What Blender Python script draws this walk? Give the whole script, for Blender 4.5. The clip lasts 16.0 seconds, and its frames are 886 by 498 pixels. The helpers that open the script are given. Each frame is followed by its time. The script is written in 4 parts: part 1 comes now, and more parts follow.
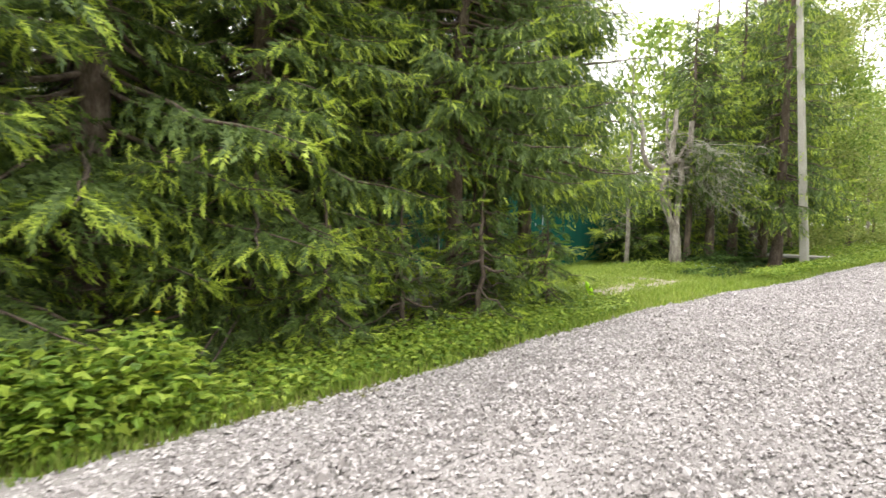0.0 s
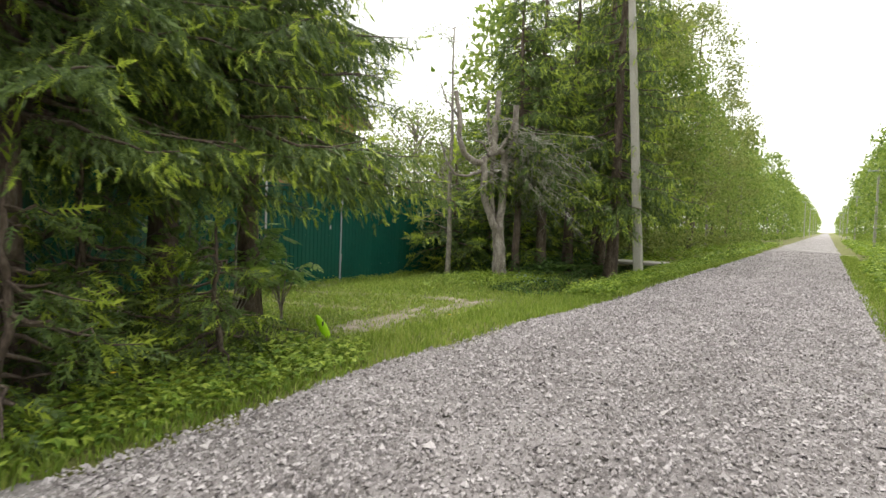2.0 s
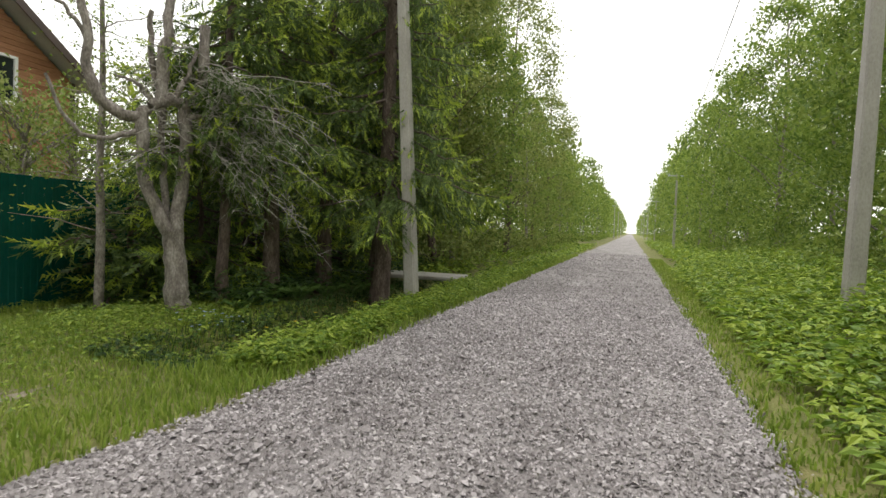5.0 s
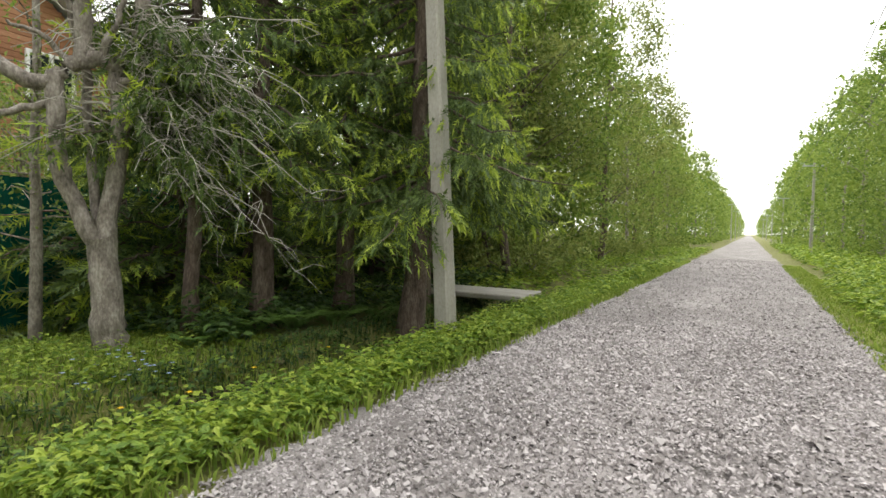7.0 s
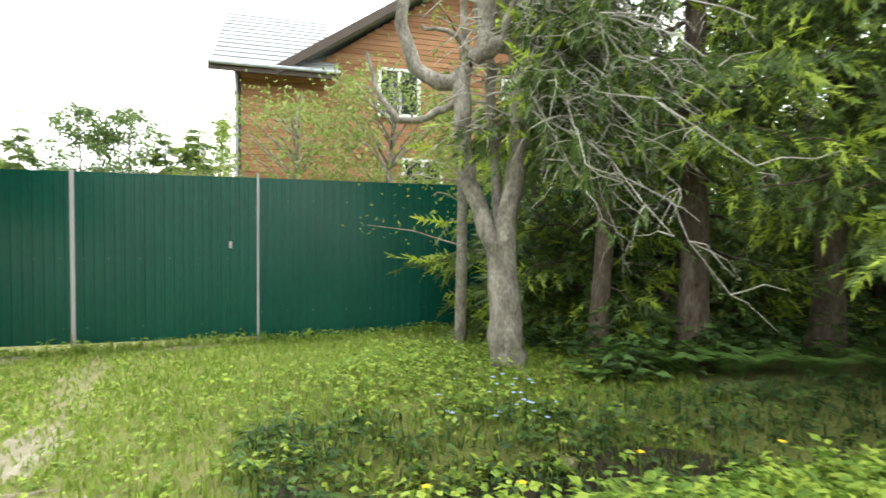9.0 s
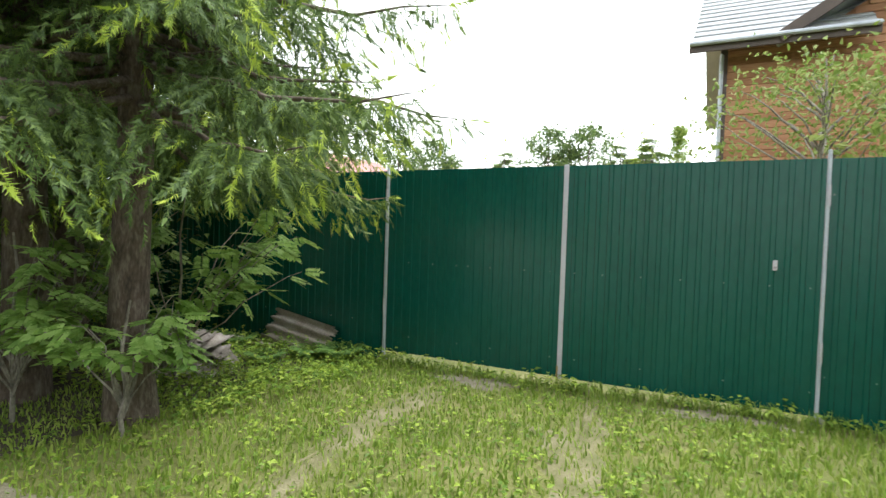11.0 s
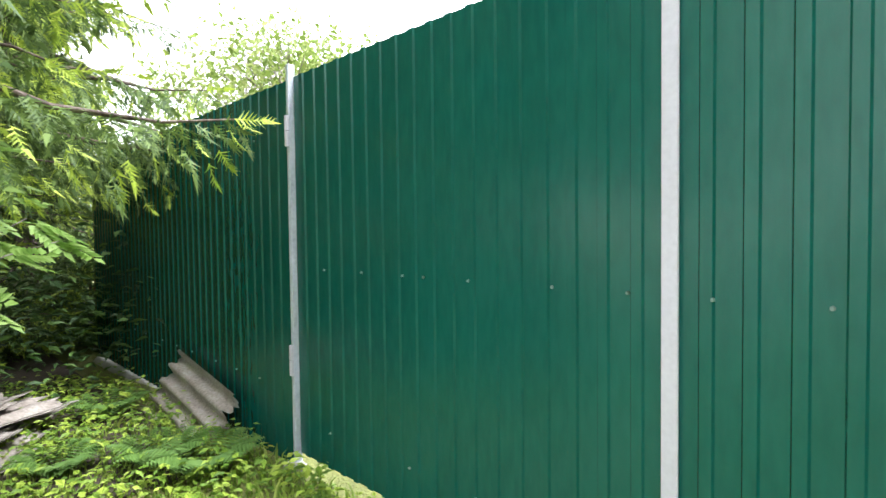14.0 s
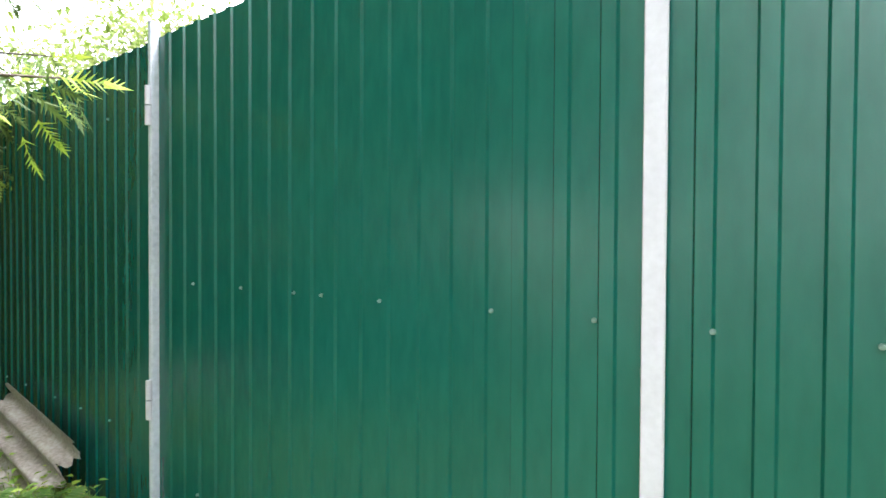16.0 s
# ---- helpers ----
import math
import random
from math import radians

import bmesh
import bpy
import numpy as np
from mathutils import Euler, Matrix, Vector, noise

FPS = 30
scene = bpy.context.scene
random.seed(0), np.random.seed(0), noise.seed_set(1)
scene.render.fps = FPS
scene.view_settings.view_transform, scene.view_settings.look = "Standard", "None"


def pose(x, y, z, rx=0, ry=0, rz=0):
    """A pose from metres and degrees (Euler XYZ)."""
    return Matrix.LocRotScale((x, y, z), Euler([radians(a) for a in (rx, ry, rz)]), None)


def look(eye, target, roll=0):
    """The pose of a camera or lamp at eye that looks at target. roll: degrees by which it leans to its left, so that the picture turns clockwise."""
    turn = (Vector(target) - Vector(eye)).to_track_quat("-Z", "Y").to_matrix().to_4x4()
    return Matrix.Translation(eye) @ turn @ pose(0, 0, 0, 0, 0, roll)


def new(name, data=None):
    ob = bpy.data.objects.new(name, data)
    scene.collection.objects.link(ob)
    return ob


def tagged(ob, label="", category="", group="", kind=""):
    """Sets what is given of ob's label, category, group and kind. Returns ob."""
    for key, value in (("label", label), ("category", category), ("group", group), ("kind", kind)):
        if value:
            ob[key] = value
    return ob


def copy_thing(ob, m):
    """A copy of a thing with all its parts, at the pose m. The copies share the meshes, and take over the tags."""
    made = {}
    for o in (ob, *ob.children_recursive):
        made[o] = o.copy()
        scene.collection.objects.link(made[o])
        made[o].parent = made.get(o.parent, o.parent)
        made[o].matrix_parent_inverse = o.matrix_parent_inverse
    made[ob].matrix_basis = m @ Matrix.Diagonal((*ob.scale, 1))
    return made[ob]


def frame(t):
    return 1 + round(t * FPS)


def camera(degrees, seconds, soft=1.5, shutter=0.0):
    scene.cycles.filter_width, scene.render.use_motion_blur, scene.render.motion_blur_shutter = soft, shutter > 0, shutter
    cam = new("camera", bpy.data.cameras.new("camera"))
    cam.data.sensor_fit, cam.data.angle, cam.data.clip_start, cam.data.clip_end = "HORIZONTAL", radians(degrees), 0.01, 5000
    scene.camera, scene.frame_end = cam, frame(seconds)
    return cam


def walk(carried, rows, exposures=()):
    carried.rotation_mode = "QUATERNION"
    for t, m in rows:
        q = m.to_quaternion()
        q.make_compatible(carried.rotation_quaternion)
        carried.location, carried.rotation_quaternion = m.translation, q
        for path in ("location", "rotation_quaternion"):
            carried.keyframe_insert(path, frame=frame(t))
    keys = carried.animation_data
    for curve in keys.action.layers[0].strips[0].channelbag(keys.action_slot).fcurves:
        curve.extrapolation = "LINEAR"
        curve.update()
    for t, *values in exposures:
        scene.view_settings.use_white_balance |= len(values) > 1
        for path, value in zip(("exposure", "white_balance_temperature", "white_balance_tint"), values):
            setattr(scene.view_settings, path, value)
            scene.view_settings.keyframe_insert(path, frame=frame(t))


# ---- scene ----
cam = camera(78.7, 16.0, shutter=0.15)
PATH = [
    (0, (-0.355, -0.121, 1.604), (1.058, 1.291, 1.505), 1.8),
    (0.5, (0.903, -0.023, 1.642), (2.472, 1.213, 1.546), 2.2),
    (1, (1.937, 0.018, 1.678), (3.584, 1.151, 1.592), 2.2),
    (1.5, (2.85, -0.002, 1.719), (4.488, 1.143, 1.631), 1.9),
    (2, (3.77, 0.156, 1.726), (5.443, 1.248, 1.644), 2.0),
    (2.5, (4.772, 0.362, 1.745), (6.533, 1.306, 1.669), 2.0),
    (3, (5.594, 0.352, 1.787), (7.399, 1.21, 1.716), 2.0),
    (3.5, (6.508, 0.286, 1.83), (8.364, 1.027, 1.759), 2.2),
    (4, (7.453, 0.231, 1.874), (9.363, 0.819, 1.811), 2.2),
    (4.2, (7.853, 0.225, 1.884), (9.769, 0.797, 1.822), 2.3),
    (6.3, (11.16, 0.4, 1.833), (13.027, 1.115, 1.783), 1.8),
    (6.5, (11.473, 0.423, 1.859), (13.318, 1.194, 1.805), 1.6),
    (7, (12.191, 0.49, 1.896), (13.968, 1.406, 1.838), 1.6),
    (7.5, (12.94, 0.607, 1.942), (14.589, 1.735, 1.867), 1.5),
    (8, (13.379, 0.775, 2.005), (14.835, 2.143, 1.921), 1.3),
    (8.5, (13.541, 1.075, 1.927), (14.557, 2.796, 1.848), 1.2),
    (9, (13.623, 1.524, 1.873), (14.187, 3.442, 1.797), 0.7),
    (9.5, (13.563, 2.081, 1.873), (13.47, 4.077, 1.788), 0.2),
    (10, (13.159, 2.577, 1.968), (12.735, 4.529, 1.878), 0.6),
    (12.3, (12.272, 5.729, 1.59), (10.948, 7.227, 1.549), 0.7),
    (12.5, (12.22, 5.995, 1.616), (10.89, 7.487, 1.563), -0.3),
    (13, (11.973, 6.649, 1.638), (10.611, 8.111, 1.571), -0.7),
    (13.5, (11.852, 7.23, 1.624), (10.463, 8.668, 1.566), -0.5),
    (14, (11.73, 7.707, 1.643), (10.319, 9.124, 1.575), -0.7),
    (14.5, (11.613, 8.031, 1.643), (10.298, 9.537, 1.587), -0.2),
    (15, (11.605, 8.117, 1.635), (10.385, 9.701, 1.608), 0.1),
    (15.5, (11.559, 8.132, 1.621), (10.373, 9.743, 1.608), 0.3),
    (16, (11.389, 8.071, 1.627), (10.233, 9.703, 1.595), 0.3),
]
walk(cam, [(t, look(eye, target, roll)) for t, eye, target, roll in PATH],
     [(0, 1.42, 6450, 10), (1, 1.0, 6450, 10), (3, 0.36, 6450, 10), (4, 0.17, 6450, 10), (7, 0.66, 6450, 9), (7.5, 0.88, 6450, 7), (8, 1.2, 6400, 6), (8.5, 1.65, 6300, 4), (9.5, 1.15, 6150, 4),
      (10.2, 0.98, 6100, 4), (12.5, 1.88, 5850, 8), (13.5, 2.08, 5850, 8), (14.5, 2.3, 5850, 10), (16, 2.5, 5850, 10)])

# ---- world and light ----
wrl = bpy.data.worlds.new("overcast")
scene.world = wrl
wrl.use_nodes = True
wn, wl = wrl.node_tree.nodes, wrl.node_tree.links
sky = wn.new("ShaderNodeTexSky")
sky.sky_type, sky.sun_disc = "NISHITA", False
sky.sun_elevation, sky.sun_rotation = radians(60), radians(69)
cloud = wn.new("ShaderNodeMixRGB")
cloud.inputs[0].default_value = 0.9
cloud.inputs[2].default_value = (12.2, 11.9, 11.2, 1)
wl.new(sky.outputs[0], cloud.inputs[1])
bgd = wn["Background"]
wl.new(cloud.outputs[0], bgd.inputs[0])
bgd.inputs[1].default_value = 0.12
sun = bpy.data.lights.new("sun", "SUN")
sun.energy, sun.angle, sun.color = 1.8, radians(16), (1.0, 0.96, 0.9)
sun_ob = new("sun", sun)
sun_ob.matrix_world = look((13, 5, 24), (0, 0, 0))

# ---- materials ----


def surface(name, cols, scale=8.0, fine=60.0, rough=0.8, bump=0.3, metal=0.0, stretch=(1, 1, 1), island=0.0, translucent=0.0, depth=0.02, objrand=0.0, spec=0.5):
    m = bpy.data.materials.new(name)
    m.use_nodes = True
    n, l = m.node_tree.nodes, m.node_tree.links
    p = n["Principled BSDF"]
    tc = n.new("ShaderNodeTexCoord")
    mp = n.new("ShaderNodeMapping")
    mp.inputs["Scale"].default_value = stretch
    l.new(tc.outputs["Object"], mp.inputs[0])
    a, b = n.new("ShaderNodeTexNoise"), n.new("ShaderNodeTexNoise")
    a.inputs["Scale"].default_value, b.inputs["Scale"].default_value = scale, fine
    a.inputs["Detail"].default_value, b.inputs["Detail"].default_value = 4, 3
    l.new(mp.outputs[0], a.inputs[0])
    l.new(mp.outputs[0], b.inputs[0])
    mixv = n.new("ShaderNodeMath")
    mixv.operation = "MULTIPLY_ADD"
    mixv.inputs[1].default_value = 0.45
    l.new(b.outputs[0], mixv.inputs[0])
    sub = n.new("ShaderNodeMath")
    sub.operation = "MULTIPLY"
    sub.inputs[1].default_value = 0.55
    l.new(a.outputs[0], sub.inputs[0])
    l.new(sub.outputs[0], mixv.inputs[2])
    val = mixv.outputs[0]
    if island or objrand:
        src = n.new("ShaderNodeNewGeometry").outputs["Random Per Island"] if island else n.new("ShaderNodeObjectInfo").outputs["Random"]
        amt = island or objrand
        im = n.new("ShaderNodeMath")
        im.operation = "MULTIPLY_ADD"
        im.inputs[1].default_value = amt
        l.new(src, im.inputs[0])
        sc = n.new("ShaderNodeMath")
        sc.operation = "MULTIPLY_ADD"
        sc.inputs[1].default_value = 1 - amt * 0.5
        sc.inputs[2].default_value = -amt * 0.25
        l.new(val, sc.inputs[0])
        l.new(sc.outputs[0], im.inputs[2])
        val = im.outputs[0]
    r = n.new("ShaderNodeValToRGB")
    r.color_ramp.elements[0].position, r.color_ramp.elements[1].position = 0.3, 0.7
    r.color_ramp.elements[0].color = (*cols[0], 1)
    r.color_ramp.elements[1].color = (*cols[-1], 1)
    for i, c in enumerate(cols[1:-1]):
        e = r.color_ramp.elements.new(0.3 + 0.4 * (i + 1) / (len(cols) - 1))
        e.color = (*c, 1)
    l.new(val, r.inputs[0])
    l.new(r.outputs[0], p.inputs["Base Color"])
    p.inputs["Roughness"].default_value, p.inputs["Metallic"].default_value = rough, metal
    p.inputs["Specular IOR Level"].default_value = spec
    if bump:
        bp = n.new("ShaderNodeBump")
        bp.inputs["Strength"].default_value, bp.inputs["Distance"].default_value = bump, depth
        l.new(mixv.outputs[0], bp.inputs["Height"])
        l.new(bp.outputs[0], p.inputs["Normal"])
    if translucent:
        tr = n.new("ShaderNodeBsdfTranslucent")
        l.new(r.outputs[0], tr.inputs[0])
        mx = n.new("ShaderNodeMixShader")
        mx.inputs[0].default_value = translucent
        l.new(p.outputs[0], mx.inputs[1])
        l.new(tr.outputs[0], mx.inputs[2])
        l.new(mx.outputs[0], n["Material Output"].inputs[0])
    return m


GRAVEL = surface("gravel_bed", [(0.14, 0.127, 0.125), (0.26, 0.24, 0.24), (0.38, 0.357, 0.357)], 0.9, 75, 0.9, 1.0, depth=0.03)
STONE = surface("crushed_stone", [(0.225, 0.203, 0.203), (0.365, 0.336, 0.342), (0.52, 0.485, 0.495)], 2, 60, 0.9, 0.3, island=0.6)
SOIL = surface("verge_soil", [(0.09, 0.10, 0.025), (0.15, 0.16, 0.04), (0.22, 0.19, 0.08)], 1.3, 45, 0.95, 1.0, depth=0.04)
TRACK = surface("worn_track", [(0.10, 0.115, 0.035), (0.17, 0.155, 0.07), (0.29, 0.25, 0.165)], 5, 60, 0.95, 0.9, depth=0.02)
# bare soil colour, also the pale tone of light painted before the gate
BARE_LIT = surface("bare_soil_and_gate_light", [(0.12, 0.11, 0.06), (0.22, 0.19, 0.135), (0.36, 0.32, 0.27)], 6, 70, 0.95, 0.9, depth=0.02)
GRASS = surface("grass_blades", [(0.157, 0.235, 0.032), (0.245, 0.353, 0.047), (0.353, 0.412, 0.095)], 0.7, 9, 0.6, 0, island=0.5, translucent=0.4)
WEED = surface("weed_leaves", [(0.123, 0.216, 0.023), (0.234, 0.350, 0.037), (0.369, 0.463, 0.063)], 1, 9, 0.55, 0, island=0.6, translucent=0.35)
# weed leaf green darkened so the colour holds the shade under the trees
SHADEWEED = surface("shade_darkened_leaves", [(0.030, 0.066, 0.015), (0.052, 0.110, 0.022), (0.10, 0.18, 0.035)], 1, 9, 0.6, 0, island=0.6, translucent=0.3)
FERN = surface("fern_leaves", [(0.091, 0.176, 0.032), (0.148, 0.255, 0.053)], 1, 9, 0.6, 0, island=0.5, translucent=0.35)
NEEDLE = surface("old_needles", [(0.055, 0.095, 0.024), (0.100, 0.160, 0.036), (0.155, 0.225, 0.05)], 0.8, 9, 0.6, 0, island=0.6, translucent=0.3)
TIPS = surface("young_needles", [(0.223, 0.318, 0.035), (0.354, 0.461, 0.052), (0.471, 0.571, 0.075)], 0.8, 9, 0.55, 0, island=0.6, translucent=0.4)
LEAF = surface("birch_leaves", [(0.122, 0.199, 0.030), (0.208, 0.298, 0.046), (0.295, 0.374, 0.076)], 0.4, 4, 0.55, 0, island=0.6, translucent=0.4)
LARCH = surface("larch_needles", [(0.143, 0.195, 0.043), (0.229, 0.285, 0.062), (0.315, 0.345, 0.092)], 0.4, 4, 0.6, 0, island=0.6, translucent=0.35)
ORCHARD = surface("apple_leaves", [(0.14, 0.20, 0.035), (0.22, 0.30, 0.06), (0.32, 0.36, 0.12)], 0.6, 5, 0.6, 0, island=0.6, translucent=0.4)
ROWANLEAF = surface("rowan_leaves", [(0.17, 0.29, 0.06), (0.26, 0.40, 0.09), (0.36, 0.50, 0.16)], 0.6, 8, 0.5, 0, island=0.5, translucent=0.5)
BARK = surface("spruce_bark", [(0.03, 0.022, 0.018), (0.11, 0.08, 0.064), (0.23, 0.19, 0.16)], 11, 48, 0.95, 1.0, stretch=(1, 1, 0.35), depth=0.03)
GREYBARK = surface("grey_bark", [(0.07, 0.06, 0.052), (0.24, 0.21, 0.185), (0.48, 0.44, 0.40)], 9, 45, 0.95, 1.0, stretch=(1, 1, 0.5), depth=0.025)
DEADWOOD = surface("dead_twigs", [(0.28, 0.25, 0.22), (0.55, 0.52, 0.48)], 4, 40, 0.95, 0.4)
DARKGROUND = surface("dark_brown_ground", [(0.025, 0.018, 0.012), (0.06, 0.045, 0.03)], 2, 50, 0.95, 0.8)
CONCRETE = surface("old_concrete", [(0.26, 0.245, 0.215), (0.36, 0.345, 0.31), (0.45, 0.43, 0.39)], 2.2, 45, 0.9, 0.5, stretch=(1, 1, 0.5), depth=0.01)
GREEN = surface("green_painted_steel", [(0.004, 0.060, 0.047), (0.006, 0.074, 0.058), (0.009, 0.088, 0.069)], 1.6, 25, 0.25, 0.06, stretch=(1, 1, 0.3), depth=0.004)
STEEL = surface("grey_painted_post", [(0.30, 0.32, 0.38), (0.42, 0.44, 0.51), (0.52, 0.54, 0.61)], 4, 50, 0.5, 0.1)
WHITEPAINT = surface("pale_lilac_paint", [(0.42, 0.40, 0.46), (0.52, 0.50, 0.565)], 3, 60, 0.45, 0.1)
BOLT = surface("zinc_bolt", [(0.05, 0.12, 0.10), (0.2, 0.28, 0.26)], 30, 90, 0.45, 0.1, metal=0.5)
SLATE = surface("weathered_fibre_cement", [(0.15, 0.12, 0.10), (0.31, 0.265, 0.235), (0.46, 0.42, 0.39)], 4, 50, 0.95, 0.5, depth=0.01)
SIDING = surface("orange_brown_siding", [(0.24, 0.105, 0.05), (0.35, 0.165, 0.085), (0.46, 0.24, 0.135)], 1.2, 20, 0.7, 0.2, stretch=(0.3, 1, 2), objrand=0.25)
SHEDWOOD = surface("brown_shed_boards", [(0.10, 0.045, 0.025), (0.19, 0.085, 0.045)], 2, 30, 0.85, 0.4, objrand=0.3)
OLDPLANK = surface("grey_old_planks", [(0.09, 0.08, 0.07), (0.2, 0.185, 0.16), (0.3, 0.28, 0.25)], 3, 50, 0.9, 0.5, stretch=(0.3, 4, 4), objrand=0.4)
ROOF = surface("grey_roof_tiles", [(0.28, 0.29, 0.31), (0.4, 0.41, 0.43)], 2, 30, 0.6, 0.3)
DARKTRIM = surface("dark_brown_trim", [(0.05, 0.035, 0.03), (0.09, 0.06, 0.05)], 3, 30, 0.6, 0.2)
UPVC = surface("white_window_frame", [(0.75, 0.76, 0.77), (0.82, 0.83, 0.84)], 3, 30, 0.4, 0)
PINKROOF = surface("faded_red_roof", [(0.3, 0.12, 0.11), (0.42, 0.2, 0.18)], 2, 20, 0.6, 0.2)
NEON = surface("lime_plastic", [(0.42, 0.75, 0.01), (0.52, 0.86, 0.02)], 6, 40, 0.4, 0.2, translucent=0.3)
YELLOW = surface("yellow_petals", [(0.75, 0.5, 0.01), (0.85, 0.62, 0.02)], 6, 40, 0.6, 0, translucent=0.2)
BLUE = surface("pale_blue_petals", [(0.35, 0.45, 0.75), (0.5, 0.6, 0.85)], 6, 40, 0.6, 0)
WIRE = surface("black_cable", [(0.02, 0.02, 0.02), (0.04, 0.04, 0.04)], 6, 40, 0.6, 0)
# near-black that paints the shade of openings: below the bridge, inside the bag
HOLE = surface("painted_hole_shade", [(0.012, 0.01, 0.008), (0.03, 0.025, 0.02)], 3, 40, 0.8, 0.5)
GLASS = bpy.data.materials.new("window_glass")
GLASS.use_nodes = True
gp = GLASS.node_tree.nodes["Principled BSDF"]
gp.inputs["Base Color"].default_value = (0.02, 0.025, 0.03, 1)
gp.inputs["Roughness"].default_value = 0.03

# ---- shape helpers ----
RNG = np.random.default_rng(7)


def mesh_data(name, V, F, mats, idx=None, smooth=False):
    V = np.asarray(V, dtype=np.float32).reshape(-1, 3)
    F = np.asarray(F, dtype=np.int32)
    k = F.shape[1]
    me = bpy.data.meshes.new(name)
    me.vertices.add(len(V))
    me.vertices.foreach_set("co", V.ravel())
    me.loops.add(F.size)
    me.loops.foreach_set("vertex_index", F.ravel())
    me.polygons.add(len(F))
    me.polygons.foreach_set("loop_start", np.arange(0, F.size, k, dtype=np.int32))
    me.polygons.foreach_set("loop_total", np.full(len(F), k, dtype=np.int32))
    for m in mats if isinstance(mats, (list, tuple)) else [mats]:
        me.materials.append(m)
    if idx is not None:
        me.polygons.foreach_set("material_index", np.asarray(idx, dtype=np.int32))
    me.polygons.foreach_set("use_smooth", np.full(len(F), smooth))
    me.update(calc_edges=True)
    me.validate()
    return me


def solid(name, V, F, mats, parent=None, label="", idx=None, smooth=False):
    ob = new(name, mesh_data(name, V, F, mats, idx, smooth))
    if parent:
        ob.parent = parent
    if label:
        tagged(ob, label)
    return ob


def part(name, bm, material, parent, label="", smooth=False):
    me = bpy.data.meshes.new(name)
    bm.to_mesh(me)
    bm.free()
    me.materials.append(material)
    if smooth:
        for f in me.polygons:
            f.use_smooth = True
    ob = new(name, me)
    ob.parent = parent
    if label:
        tagged(ob, label)
    return ob


def thing(name, x, y, z, label, category, group="", rz=0.0):
    ob = new(name)
    ob.empty_display_size = 0.2
    ob.matrix_world = pose(x, y, z, 0, 0, rz)
    return tagged(ob, label, category, group)


def block(size, at=(0, 0, 0), bevel=0.006, turn=None):
    bm = bmesh.new()
    bmesh.ops.create_cube(bm, size=1)
    bmesh.ops.scale(bm, vec=size, verts=bm.verts)
    if bevel:
        bmesh.ops.bevel(bm, geom=bm.edges[:], offset=bevel, segments=1, affect="EDGES")
    if turn is not None:
        bmesh.ops.transform(bm, matrix=turn, verts=bm.verts)
    bmesh.ops.translate(bm, vec=at, verts=bm.verts)
    return bm


def tubes(paths, sides=6):
    """One mesh of tapered tubes; each path is (points, radii)."""
    VV, FF, n0 = [], [], 0
    ang = np.arange(sides) * 2 * np.pi / sides
    for pts, rad in paths:
        P = np.asarray(pts, float)
        T = np.gradient(P, axis=0)
        T /= np.linalg.norm(T, axis=1, keepdims=True) + 1e-9
        ref = np.where(np.abs(T[:, 2:3]) > 0.8, [[1.0, 0, 0]], [[0, 0, 1.0]])
        A = np.cross(T, ref)
        A /= np.linalg.norm(A, axis=1, keepdims=True) + 1e-9
        B = np.cross(T, A)
        R = np.asarray(rad, float)[:, None, None]
        ring = P[:, None] + R * (A[:, None] * np.cos(ang)[None, :, None] + B[:, None] * np.sin(ang)[None, :, None])
        VV.append(ring.reshape(-1, 3))
        m = len(P)
        i = np.arange(m - 1)[:, None] * sides + n0
        j = np.arange(sides)[None]
        j2 = (j + 1) % sides
        FF.append(np.stack([i + j, i + j2, i + sides + j2, i + sides + j], -1).reshape(-1, 4))
        n0 += m * sides
    return np.concatenate(VV), np.concatenate(FF)


def scatter(tv, tf, M, T):
    tv, tf = np.asarray(tv, float), np.asarray(tf)
    V = np.einsum("nij,kj->nki", M, tv) + T[:, None]
    F = tf[None] + (np.arange(len(T)) * len(tv))[:, None, None]
    return V.reshape(-1, 3), F.reshape(-1, tf.shape[1])


def frames_from(D, scale, rng, roll=None):
    """Turning matrices whose x axis follows D, with lengths in scale."""
    D = D / (np.linalg.norm(D, axis=1, keepdims=True) + 1e-9)
    up = np.tile([0, 0, 1.0], (len(D), 1))
    S = np.cross(up, D)
    nrm = np.linalg.norm(S, axis=1, keepdims=True)
    S = np.where(nrm < 0.05, np.array([[1.0, 0, 0]]), S / (nrm + 1e-9))
    U = np.cross(D, S)
    if roll is not None:
        c, s = np.cos(roll)[:, None], np.sin(roll)[:, None]
        S, U = S * c + U * s, U * c - S * s
    M = np.stack([D, S, U], -1)
    return M * np.asarray(scale)[:, None, None]


def twig_template(n, rng, reach=0.21):
    """A drooping needle spray: a narrow leafy stem with many thin pointed side teeth and an end tooth."""
    V, F = [], []
    for i in range(n):
        x = 0.02 + 0.80 * i / n
        sg = 1 if i % 2 else -1
        r = reach * (1.15 - 0.7 * x) * rng.uniform(0.7, 1.25)
        w = 0.02 + 0.66 / n
        k = len(V)
        z = -0.16 * x * x
        V += [(x - w * 0.5, -sg * 0.02, z), (x + w * 0.7, -sg * 0.02, z - 0.02), (x + 0.19, sg * r, z + rng.uniform(-0.10, 0.08))]
        F.append((k, k + 1, k + 2))
    k = len(V)
    V += [(0.6, 0.075, -0.07), (0.6, -0.075, -0.07), (1.08, 0, -0.22)]
    F.append((k, k + 1, k + 2))
    return np.array(V), np.array(F)


